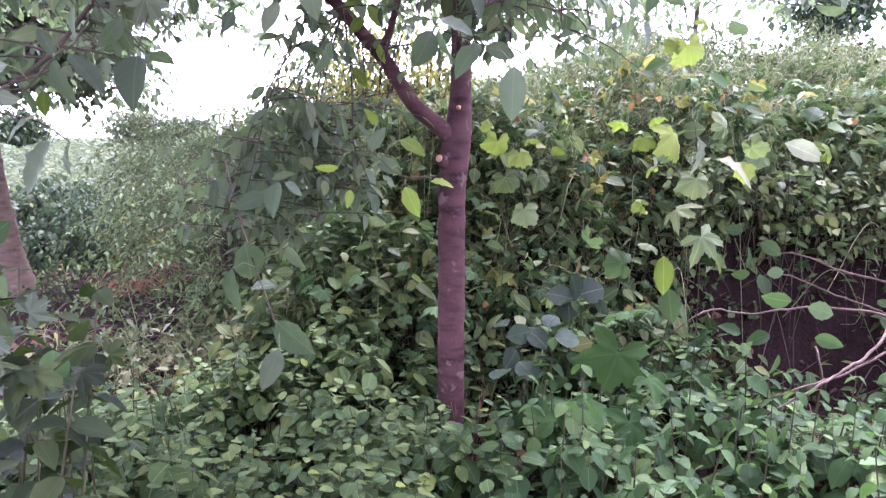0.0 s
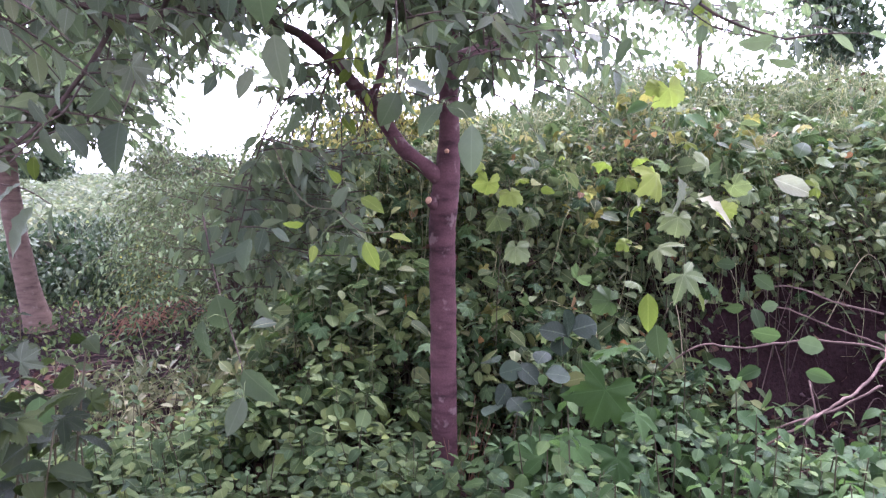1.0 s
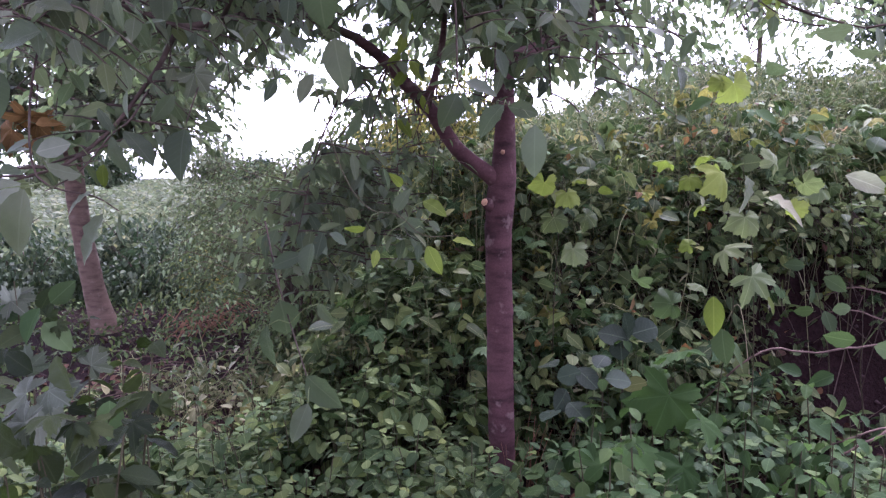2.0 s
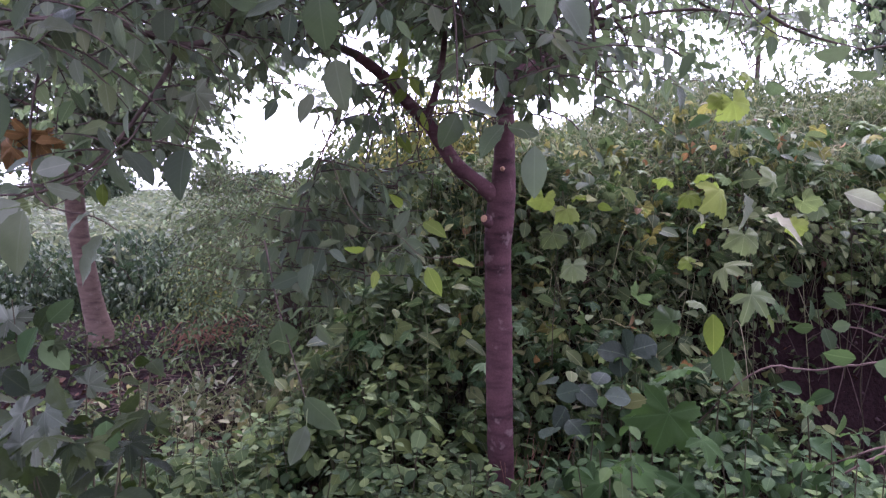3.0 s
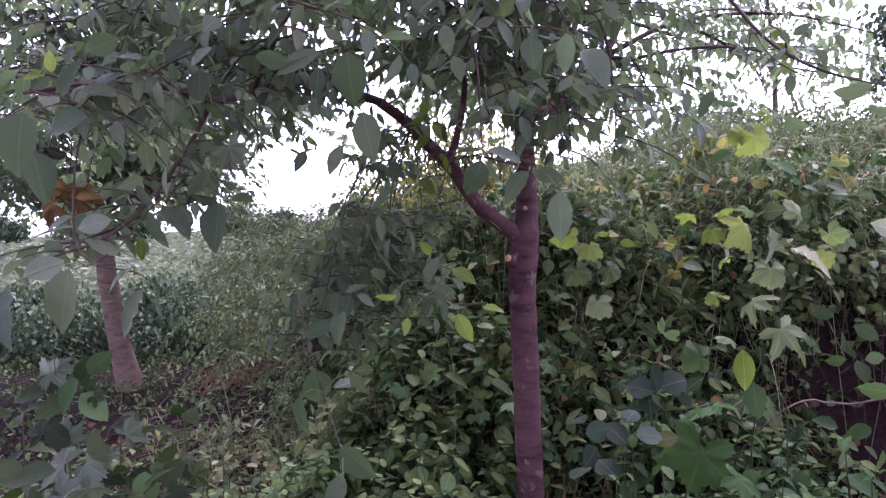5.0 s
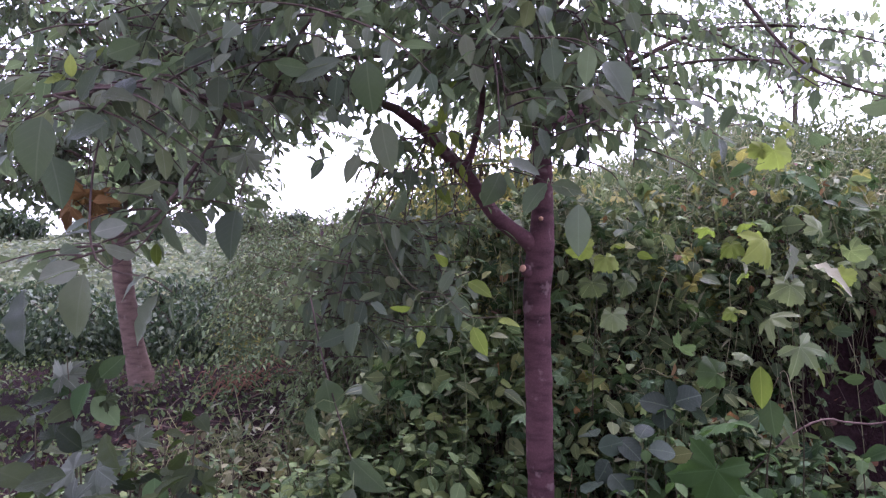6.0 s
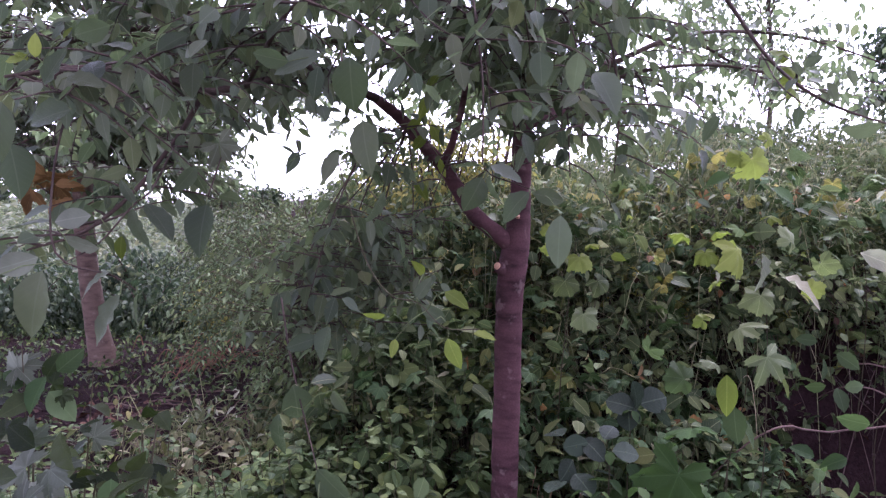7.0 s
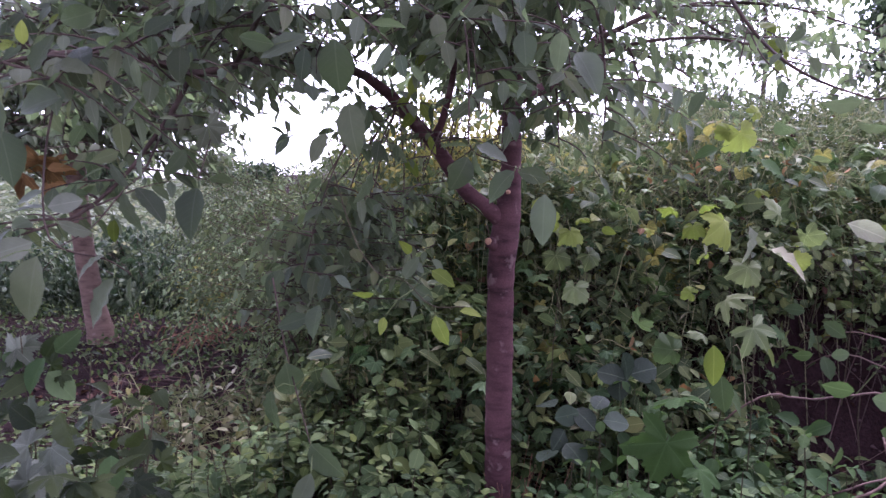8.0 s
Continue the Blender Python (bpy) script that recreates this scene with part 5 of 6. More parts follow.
def variants(material, key, width):
    """Four blades of one kind: flatter, folded, curled and wavy."""
    return [leaf_mesh(leaf_shape(width * w, 7, fo, dr, pk, 0.8, wv), material, key + str(i))
            for i, (w, fo, dr, pk, wv) in enumerate(((1.0, 0.13, 0.14, 0.44, 0.018), (0.9, 0.25, 0.24, 0.40, 0.015), (1.08, 0.10, 0.40, 0.46, 0.028), (0.95, 0.19, 0.08, 0.38, 0.034)))]


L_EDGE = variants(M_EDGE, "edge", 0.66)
L_TREE = variants(M_HERO, "tree", 0.50)
L_BROAD = variants(M_HERO, "broad", 0.66)
L_LIME = variants(M_LIMELEAF, "lime", 0.50)
L_WEED = variants(M_HERBOB, "weed", 0.64)
L_WEED2 = variants(M_WEED2, "weedb", 0.64)
L_PALM = leaf_mesh(PALM, M_HERBOB, "palm")
L_SQUASH = leaf_mesh(SQUASH, M_SQUASH, "squash")
L_LIMEPALM = leaf_mesh(PALM, M_LIMELEAF, "limepalm")
L_PALE = leaf_mesh(leaf_shape(0.40, 7, 0.30, 0.42, 0.36, 1.0, 0.05), M_PALE, "pale")
L_PALEPALM = leaf_mesh(DEEP_PALM, M_PALEVINE, "palepalm")
L_SILVER = leaf_mesh(TRI_LOBE, M_SILVER, "silver")
L_SILVEROVAL = leaf_mesh(FINE_OVAL, M_SILVER, "silveroval")
L_PALEVINE = leaf_mesh(PALM, M_PALEVINE, "palevine")
L_TRIPLE = leaf_mesh(TRIPLE, M_HERBOB, "triple")
L_EDGELOBE = leaf_mesh(TRI_LOBE, M_EDGE, "edgelobe")
L_ROUND = leaf_mesh(DISC, M_GREY, "round")
L_DEAD = leaf_mesh(DEEP_PALM, M_ORANGE, "dead")
L_DRYLEAF = leaf_mesh(leaf_shape(0.45, 5, 0.25, 0.5, 0.4, 1.0, 0.05), M_ORANGE, "dryleaf")


def leafy_twig(line, leaves, label, radius=0.003, material=None):
    """A twig of the tree with its own large leaves: each (mesh, x, y, z, rib angle, size)."""
    root = tagged(new("leafy_twig"), label, "twig")
    base = line[0]
    root.location = base
    n = len(line)
    wood("stem", [(p[0] - base[0], p[1] - base[1], p[2] - base[2], radius * (1 - 0.6 * i / (n - 1))) for i, p in enumerate(line)], material or M_TWIG, root, 6, 4)
    pts = smooth_line([(*p, 0.0) for p in line], 6)[:, :3]
    for me, x, y, z, ang, size in leaves:
        rot = hung(ang, rng.normal(-0.3, 0.4), rng.normal(0, 0.55))
        tip = Vector((x, y, z)) - Vector((math.cos(radians(ang)), 0, math.sin(radians(ang)))) * size * 0.5
        one_leaf(root, me, tip - Vector(base), rot, size)
        q = pts[np.argmin(np.linalg.norm(pts - np.array(tip), axis=1))]
        a, b = np.array(q) - np.array(base), np.array(tip) - np.array(base)
        v, f = tube(np.array([a, (a + b) / 2 + np.array([0, 0, 0.01]), b]), 0.0011, 4)
        part("leaf_stalk", raw_mesh("leaf_stalk", v, f), M_STEM, root)
    return root


leafy_twig([(-1.00, 1.15, 1.88), (-0.93, 0.99, 1.70), (-0.85, 0.88, 1.54), (-0.75, 0.90, 1.50), (-0.72, 0.93, 1.47)],
           [(L_BROAD, -0.81, 0.77, 1.46, -103, 0.120), (L_TREE, -0.74, 0.87, 1.42, -116, 0.108), (L_TREE, -0.72, 0.94, 1.43, -88, 0.066), (L_BROAD, -0.89, 0.76, 1.43, -75, 0.13), (L_TREE, -0.77, 0.88, 1.49, 215, 0.07)],
           "drooping twig with broad grey-green leaves")
leafy_twig([(-0.97, 1.10, 1.87), (-0.88, 0.90, 1.84), (-0.87, 0.80, 1.81)],
           [(L_BROAD, -0.84, 0.85, 1.79, 195, 0.090), (L_BROAD, -0.85, 0.74, 1.74, -95, 0.115), (L_BROAD, -0.87, 0.81, 1.69, -70, 0.10), (L_TREE, -0.87, 0.91, 1.89, 57, 0.085), (L_TREE, -0.84, 0.96, 1.87, -12, 0.085), (L_BROAD, -0.87, 1.01, 1.91, 120, 0.08)],
           "twig with large bluish-green leaves close by")
leafy_twig([(-0.88, 1.51, 1.90), (-0.81, 1.22, 1.92), (-0.81, 1.12, 1.95), (-0.79, 1.02, 1.98)],
           [(L_TREE, -0.79, 1.07, 1.93, -128, 0.115), (L_BROAD, -0.72, 1.17, 1.91, -85, 0.085), (L_TREE, -0.82, 1.02, 1.96, 160, 0.09), (L_TREE, -0.76, 1.13, 2.00, 50, 0.085), (L_TREE, -0.87, 1.02, 1.98, 200, 0.09)],
           "twig with green oval leaves")
leafy_twig([(-0.92, 1.45, 1.77), (-0.83, 1.19, 1.67), (-0.82, 1.09, 1.63), (-0.86, 1.03, 1.55), (-0.90, 0.97, 1.51)],
           [(L_TREE, -0.81, 1.08, 1.58, -85, 0.092), (L_TREE, -0.75, 1.09, 1.60, -42, 0.11), (L_LIME, -0.84, 1.08, 1.54, -95, 0.05), (L_SILVEROVAL, -0.84, 1.09, 1.65, -80, 0.075), (L_SILVEROVAL, -0.92, 1.03, 1.60, 190, 0.09), (L_SILVEROVAL, -0.97, 0.97, 1.59, 185, 0.10), (L_SILVEROVAL, -0.88, 1.00, 1.55, 170, 0.085), (L_SILVEROVAL, -0.96, 0.92, 1.51, 200, 0.10)],
           "twig with silvery narrow leaves")
leafy_twig([(-0.84, 1.72, 1.96), (-0.72, 1.31, 1.75), (-0.68, 1.15, 1.65)],
           [(L_BROAD, -0.66, 1.10, 1.58, -92, 0.115), (L_SILVER, -0.71, 1.31, 1.76, -60, 0.062), (L_TREE, -0.75, 1.20, 1.69, -120, 0.08), (L_TREE, -0.72, 1.37, 1.84, -30, 0.08)],
           "hanging twig with dark and greyish leaves")
leafy_twig([(-0.71, 2.15, 2.06), (-0.44, 1.36, 2.02), (-0.38, 1.15, 1.95), (-0.34, 1.15, 1.85)],
           [(L_BROAD, -0.35, 1.10, 1.90, -88, 0.11), (L_TREE, -0.32, 1.14, 1.77, -80, 0.118), (L_TREE, -0.50, 1.23, 1.76, 185, 0.07), (L_TREE, -0.42, 1.23, 1.73, -110, 0.08), (L_TREE, -0.48, 1.15, 1.95, 200, 0.115), (L_TREE, -0.54, 1.14, 1.96, 170, 0.09)],
           "twig with broad bluish-green leaves over the gap")
leafy_twig([(-0.13, 1.60, 2.22), (-0.09, 1.43, 1.98), (-0.08, 1.35, 1.83), (-0.07, 1.31, 1.74), (0.00, 1.31, 1.71), (0.06, 1.31, 1.69)],
           [(L_BROAD, -0.09, 1.27, 1.68, -110, 0.085), (L_TREE, -0.05, 1.28, 1.69, -75, 0.075), (L_BROAD, -0.00, 1.25, 1.66, 220, 0.088), (L_TREE, -0.02, 1.29, 1.73, -25, 0.085), (L_TREE, 0.08, 1.28, 1.68, -10, 0.075), (L_TREE, -0.11, 1.31, 1.75, 175, 0.07), (L_TREE, 0.10, 1.20, 1.58, -92, 0.118), (L_TREE, 0.03, 1.37, 1.80, -70, 0.075)],
           "hanging twig with grey-green leaves before the trunk")
leafy_twig([(-0.35, 1.69, 2.28), (-0.19, 1.43, 2.09), (-0.05, 1.34, 2.05), (0.10, 1.30, 2.03), (0.17, 1.20, 1.96)],
           [(L_TREE, -0.15, 1.28, 2.01, -80, 0.08), (L_TREE, -0.01, 1.29, 2.02, -60, 0.075), (L_BROAD, 0.05, 1.29, 1.97, -85, 0.085), (L_TREE, 0.13, 1.27, 1.96, -95, 0.10), (L_BROAD, 0.18, 1.14, 1.89, -62, 0.105), (L_TREE, -0.24, 1.33, 2.06, -70, 0.09), (L_TREE, -0.09, 1.34, 2.08, 60, 0.08), (L_TREE, -0.30, 1.37, 2.04, -100, 0.085)],
           "twig with grey-green oval leaves overhead")
leafy_twig([(-0.43, 1.33, 1.75), (-0.34, 1.22, 1.54), (-0.26, 1.12, 1.46), (-0.19, 1.07, 1.45), (-0.13, 1.02, 1.41), (-0.06, 1.02, 1.41)],
           [(L_LIME, -0.11, 1.02, 1.36, -68, 0.062), (L_LIME, -0.11, 1.05, 1.46, -38, 0.058), (L_LIME, -0.23, 1.03, 1.36, -95, 0.04), (L_LIME, -0.05, 1.03, 1.40, 4, 0.045), (L_TREE, -0.18, 1.07, 1.48, 60, 0.06), (L_LIME, -0.28, 1.06, 1.42, 190, 0.05), (L_TREE, -0.16, 1.07, 1.43, 150, 0.07), (L_LIME, -0.19, 1.09, 1.53, 110, 0.045), (L_TREE, -0.30, 1.18, 1.64, -110, 0.085)],
           "young twig with fresh lime-green leaves", 0.0016, M_STALK)
leafy_twig([(-0.52, 1.19, 1.43), (-0.46, 1.09, 1.30), (-0.38, 0.98, 1.16), (-0.35, 0.93, 1.12)],
           [(L_BROAD, -0.32, 0.93, 1.11, -42, 0.095), (L_BROAD, -0.43, 1.03, 1.23, -80, 0.09), (L_TREE, -0.34, 1.04, 1.24, -55, 0.06), (L_TREE, -0.45, 0.97, 1.19, -95, 0.085), (L_TREE, -0.44, 1.09, 1.35, 200, 0.075), (L_BROAD, -0.39, 1.10, 1.35, -100, 0.075), (L_TREE, -0.35, 0.87, 1.07, -110, 0.08)],
           "low hanging twig with dull green leaves", 0.0022)
leafy_twig([(0.80, 2.07, 2.19), (0.78, 1.83, 2.04), (0.85, 1.73, 1.95), (0.92, 1.63, 1.91)],
           [(L_BROAD, 0.88, 1.54, 1.88, 190, 0.095), (L_TREE, 0.87, 1.71, 2.00, -75, 0.065), (L_TREE, 0.92, 1.71, 2.04, -80, 0.055), (L_TREE, 0.93, 1.49, 1.82, 175, 0.08), (L_TREE, 0.80, 1.75, 1.94, -100, 0.06), (L_TREE, 0.61, 1.93, 1.92, 240, 0.10), (L_TREE, 0.84, 1.76, 2.10, 40, 0.06)],
           "thin twig with dark leaves against the sky", 0.0028)
leafy_twig([(0.66, 2.38, 2.56), (1.02, 2.60, 2.42), (1.12, 2.64, 2.22), (1.02, 2.65, 2.02), (0.99, 2.66, 1.88), (1.06, 2.72, 1.55)],
           [(L_LIMEPALM, 0.99, 2.62, 1.84, -70, 0.092), (L_LIMEPALM, 0.90, 2.63, 1.90, 165, 0.055), (L_LIMEPALM, 1.12, 2.60, 2.25, 80, 0.070), (L_LIMEPALM, 1.07, 2.60, 2.34, 110, 0.065), (L_LIMEPALM, 1.13, 2.60, 2.14, -60, 0.070), (L_LIMEPALM, 1.04, 2.60, 1.98, 40, 0.045), (L_WEED2, 0.84, 2.62, 1.80, 200, 0.10), (L_WEED2, 1.10, 2.62, 1.74, -40, 0.10)],
           "climbing vine with yellow-green lobed leaves", 0.0030, M_STEM)
leafy_twig([(0.80, 2.07, 2.19), (0.74, 1.98, 2.02), (0.66, 1.94, 1.90)],
           [(L_BROAD, 0.60, 1.92, 1.82, -60, 0.085), (L_TREE, 0.68, 1.93, 1.92, -20, 0.07), (L_BROAD, 0.90, 1.94, 1.84, -40, 0.095)],
           "hanging twig with dull green leaves before the bank", 0.0026)
leafy_twig([(-0.49, 2.51, 1.98), (-0.37, 2.26, 1.98), (-0.33, 2.23, 2.08), (-0.31, 2.19, 2.17)],
           [(L_LIME, -0.34, 2.22, 2.01, -100, 0.09), (L_LIME, -0.29, 2.26, 1.92, -60, 0.10), (L_LIME, -0.38, 2.26, 1.96, 220, 0.07), (L_LIME, -0.31, 2.23, 2.11, 60, 0.08), (L_LIME, -0.36, 2.31, 1.89, -120, 0.08), (L_LIME, -0.28, 2.36, 1.80, -80, 0.08), (L_LIME, -0.36, 2.39, 1.71, -55, 0.10)],
           "shoot with yellow-green leaves behind the limb", 0.0025, M_STEM)
leafy_twig([(-0.93, 1.00, 1.85), (-0.93, 0.98, 1.89), (-0.96, 0.97, 1.93)],
           [(L_LIME, -0.98, 0.96, 1.92, 150, 0.04), (L_LIME, -0.99, 0.96, 1.91, 190, 0.04), (L_LIME, -0.95, 0.97, 1.94, 80, 0.045), (L_LIME, -0.89, 0.97, 1.97, 70, 0.03)],
           "fresh yellowish shoot at the branch tip", 0.0022, M_STEM)
leafy_twig([(-1.17, 1.41, 1.61), (-1.20, 1.36, 1.65), (-1.21, 1.32, 1.68)],
           [(L_DEAD, -1.20, 1.32, 1.67, 230, 0.064), (L_DEAD, -1.16, 1.35, 1.65, -60, 0.062), (L_DEAD, -1.25, 1.31, 1.65, 200, 0.07), (L_DEAD, -1.19, 1.36, 1.61, -100, 0.05), (L_DRYLEAF, -1.17, 1.32, 1.69, -20, 0.08), (L_DRYLEAF, -1.23, 1.31, 1.62, 240, 0.07), (L_DRYLEAF, -1.13, 1.32, 1.68, 10, 0.06)],
           "withered orange-brown lobed leaves on a twig")


# weeds with opposite leaves, one plant at a time
def weed(height, pairs, size, me, label, tilt=0.35, category="weed", group=""):
    root = tagged(new("weed"), label, category, group)
    bend = rng.normal(0, 0.04, 2)
    line = [(0, 0, -0.06, 0.004), (bend[0], bend[1], height * 0.5, 0.0032), (bend[0] * 1.5, bend[1] * 1.5, height, 0.0018)]
    wood("stem", line, M_STALK, root, 6, 4)
    for i in range(pairs):
        t = 0.3 + 0.7 * i / max(pairs - 1, 1)
        p, _ = along(line, min(t, 0.999))
        a0 = i * 1.57 + rng.normal(0, 0.3)
        grow = 1.0 - 0.45 * max(0, t - 0.75) / 0.25 * (1 if i == pairs - 1 else 0.3)
        for k in (0, 1):
            one_leaf(root, me, p[:3], turns(a0 + k * math.pi, rng.normal(tilt, 0.22), rng.normal(0, 0.25)), size * grow * rng.uniform(0.85, 1.15), rng.uniform(0.9, 1.1))
    return root


def sow(makers, places):
    for i, (x, y) in enumerate(places):
        src = makers[i % len(makers)]
        z = float(ground_z(x, y))
        m = pose(x, y, z, rng.normal(0, 5), rng.normal(0, 5), rng.uniform(0, 360)) @ Matrix.Scale(rng.uniform(0.85, 1.15), 4)
        if i < len(makers):
            src.matrix_basis = m
        else:
            copy_thing(src, m)


def spots(n, xr, yr, ok, gap):
    out = []
    for _ in range(n * 40):
        if len(out) >= n:
            break
        x, y = rng.uniform(*xr), rng.uniform(*yr)
        if ok(x, y) and all((x - a) ** 2 + (y - b) ** 2 > gap * gap for a, b in out):
            out.append((x, y))
    return out


right_weeds = [weed(h, n, s, L_WEED2, "leafy light-green weed with opposite oval leaves", group="weeds before the bank") for h, n, s in ((0.50, 4, 0.100), (0.56, 5, 0.090), (0.44, 4, 0.108))]
sow(right_weeds, spots(105, (0.16, 2.8), (1.0, 3.1), lambda x, y: bare(x, y) < 0.4, 0.12))
left_weeds = [weed(h, n, s, L_WEED, "leafy green weed with opposite oval leaves", group="weeds beside the trunk") for h, n, s in ((0.46, 4, 0.075), (0.54, 5, 0.07))]
sow(left_weeds, spots(84, (-1.9, -0.12), (1.1, 3.3), lambda x, y: bare(x, y) < 0.3, 0.12))
tall_weeds = [weed(h, n, s, L_LIME, "tall yellow-green weed lit from behind", 0.6, group="yellow-green weeds") for h, n, s in ((0.75, 5, 0.10), (0.62, 4, 0.11))]
sow(tall_weeds, [(0.28, 3.45), (0.55, 3.75), (0.9, 3.9), (1.35, 4.0), (0.15, 4.0), (1.9, 4.35), (-0.25, 4.1), (2.5, 4.4), (0.7, 4.5), (1.5, 4.8), (-0.8, 4.4)])
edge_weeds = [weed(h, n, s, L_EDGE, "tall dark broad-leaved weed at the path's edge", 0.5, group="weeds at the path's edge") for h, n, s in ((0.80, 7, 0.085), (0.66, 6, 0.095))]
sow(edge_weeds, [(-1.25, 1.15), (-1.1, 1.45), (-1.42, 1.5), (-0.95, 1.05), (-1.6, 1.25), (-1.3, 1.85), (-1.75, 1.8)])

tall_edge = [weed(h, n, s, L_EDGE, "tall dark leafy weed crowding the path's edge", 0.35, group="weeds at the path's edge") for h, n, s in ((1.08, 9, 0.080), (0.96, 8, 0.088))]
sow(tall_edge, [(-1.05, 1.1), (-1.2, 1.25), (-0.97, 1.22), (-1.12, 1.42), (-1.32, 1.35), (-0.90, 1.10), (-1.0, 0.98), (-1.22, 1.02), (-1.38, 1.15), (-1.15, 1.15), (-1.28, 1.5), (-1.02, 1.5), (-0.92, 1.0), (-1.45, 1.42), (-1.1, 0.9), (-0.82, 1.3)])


def climber(line, leaves, label, category="vine"):
    """A single stemmed plant rooted in the ground with leaves of its own."""
    root = tagged(new("vine"), label, category)
    base = line[0]
    root.location = base
    n = len(line)
    wood("stem", [(p[0] - base[0], p[1] - base[1], p[2] - base[2], 0.0036 * (1 - 0.6 * i / (n - 1))) for i, p in enumerate(line)], M_STALK, root, 6, 5)
    for me, x, y, z, ang, size in leaves:
        rot = hung(ang, rng.normal(-0.7, 0.5), rng.normal(0, 0.65))
        tip = Vector((x, y, z)) - Vector((math.cos(radians(ang)), 0, math.sin(radians(ang)))) * size * 0.35
        one_leaf(root, me, tip - Vector(base), rot, size)
    return root


climber([(1.2, 2.95, -0.05), (1.12, 2.7, 0.6), (1.05, 2.55, 1.15), (0.98, 2.5, 1.55)],
        [(L_PALE, 0.98, 2.45, 1.46, -82, 0.145), (L_PALE, 1.08, 2.42, 1.38, -45, 0.17), (L_LIMEPALM, 0.91, 2.50, 1.48, -70, 0.115), (L_LIMEPALM, 0.77, 2.50, 1.48, -95, 0.060), (L_LIMEPALM, 1.20, 2.50, 1.36, -40, 0.055), (L_LIMEPALM, 0.69, 2.60, 1.58, 150, 0.060),
         (L_PALEVINE, 0.99, 2.50, 1.31, -100, 0.085), (L_LIMEPALM, 0.84, 2.55, 1.60, 60, 0.050), (L_PALEVINE, 1.14, 2.58, 1.58, 70, 0.075), (L_LIMEPALM, 0.82, 2.55, 1.38, 200, 0.048), (L_PALEVINE, 1.25, 2.55, 1.45, -60, 0.070), (L_PALE, 0.83, 2.52, 1.41, -70, 0.05), (L_LIMEPALM, 1.05, 2.56, 1.66, 30, 0.05)],
        "tall vine with yellow-green leaves and pale undersides")
climber([(1.05, 3.05, -0.05), (1.02, 2.85, 0.5), (0.96, 2.5, 0.95), (0.92, 2.42, 1.22)],
        [(L_PALEPALM, 0.89, 2.38, 1.19, -75, 0.098), (L_PALEPALM, 1.00, 2.35, 1.09, -55, 0.110), (L_LIME, 0.85, 2.40, 0.98, -92, 0.16), (L_LIME, 1.05, 2.38, 1.02, -72, 0.09), (L_PALEVINE, 0.80, 2.45, 1.08, 150, 0.06), (L_LIMEPALM, 0.76, 2.48, 1.24, 150, 0.045), (L_PALM, 0.70, 2.55, 0.98, 170, 0.085), (L_PALM, 0.62, 2.75, 1.02, -100, 0.08)],
        "vine with large pale drooping leaves")
climber([(2.0, 3.75, 0.3), (1.9, 3.5, 0.9), (1.78, 3.28, 1.3), (1.72, 3.22, 1.52)],
        [(L_PALE, 1.78, 3.20, 1.46, -22, 0.25), (L_LIMEPALM, 1.95, 3.22, 1.46, 20, 0.07), (L_PALEVINE, 1.58, 3.25, 1.42, 190, 0.08), (L_LIMEPALM, 1.50, 3.22, 1.40, 150, 0.060), (L_WEED, 1.88, 3.28, 1.64, 60, 0.13), (L_WEED, 1.98, 3.25, 1.58, 10, 0.12)],
        "vine with one broad white-backed leaf")
climber([(1.9, 3.70, 0.1), (1.78, 3.45, 0.5), (1.68, 3.36, 0.82), (1.64, 3.34, 1.05)],
        [(L_TRIPLE, 1.55, 3.33, 1.03, 170, 0.10), (L_TRIPLE, 1.61, 3.32, 0.90, -95, 0.125), (L_TRIPLE, 1.71, 3.32, 0.94, -40, 0.125), (L_TRIPLE, 1.60, 3.32, 0.79, 190, 0.10), (L_TRIPLE, 1.69, 3.31, 0.75, -80, 0.125), (L_TRIPLE, 1.76, 3.32, 0.80, 10, 0.10)],
        "vine with leaflets in threes over the dark hollow")
climber([(1.85, 3.2, 0.0), (1.72, 2.95, 0.35), (1.62, 2.8, 0.62), (1.60, 2.75, 0.80)],
        [(L_TRIPLE, 1.52, 2.74, 0.78, 175, 0.13), (L_TRIPLE, 1.68, 2.73, 0.74, -15, 0.13), (L_WEED2, 1.45, 2.76, 0.60, 200, 0.12), (L_WEED2, 1.30, 2.72, 0.64, 160, 0.11), (L_WEED2, 1.72, 2.74, 0.58, -40, 0.12), (L_TRIPLE, 1.50, 2.70, 0.50, -100, 0.11)],
        "leaning weed with pointed leaves over the hollow", "weed")
climber([(0.30, 3.35, 0.05), (0.28, 3.2, 0.7), (0.30, 3.1, 1.25), (0.32, 3.08, 1.52)],
        [(L_LIMEPALM, 0.22, 3.04, 1.45, -100, 0.085), (L_LIMEPALM, 0.34, 3.05, 1.40, -80, 0.080), (L_LIMEPALM, 0.40, 3.06, 1.50, 20, 0.055), (L_PALEVINE, 0.28, 3.05, 1.28, -70, 0.085), (L_LIMEPALM, 0.18, 3.06, 1.56, 130, 0.050), (L_PALEVINE, 0.45, 3.04, 1.30, -40, 0.075), (L_PALEVINE, 0.36, 3.05, 1.12, -100, 0.09), (L_LIME, 0.50, 3.05, 1.42, -60, 0.08)],
        "vine with fresh yellow-green lobed leaves behind the trunk")
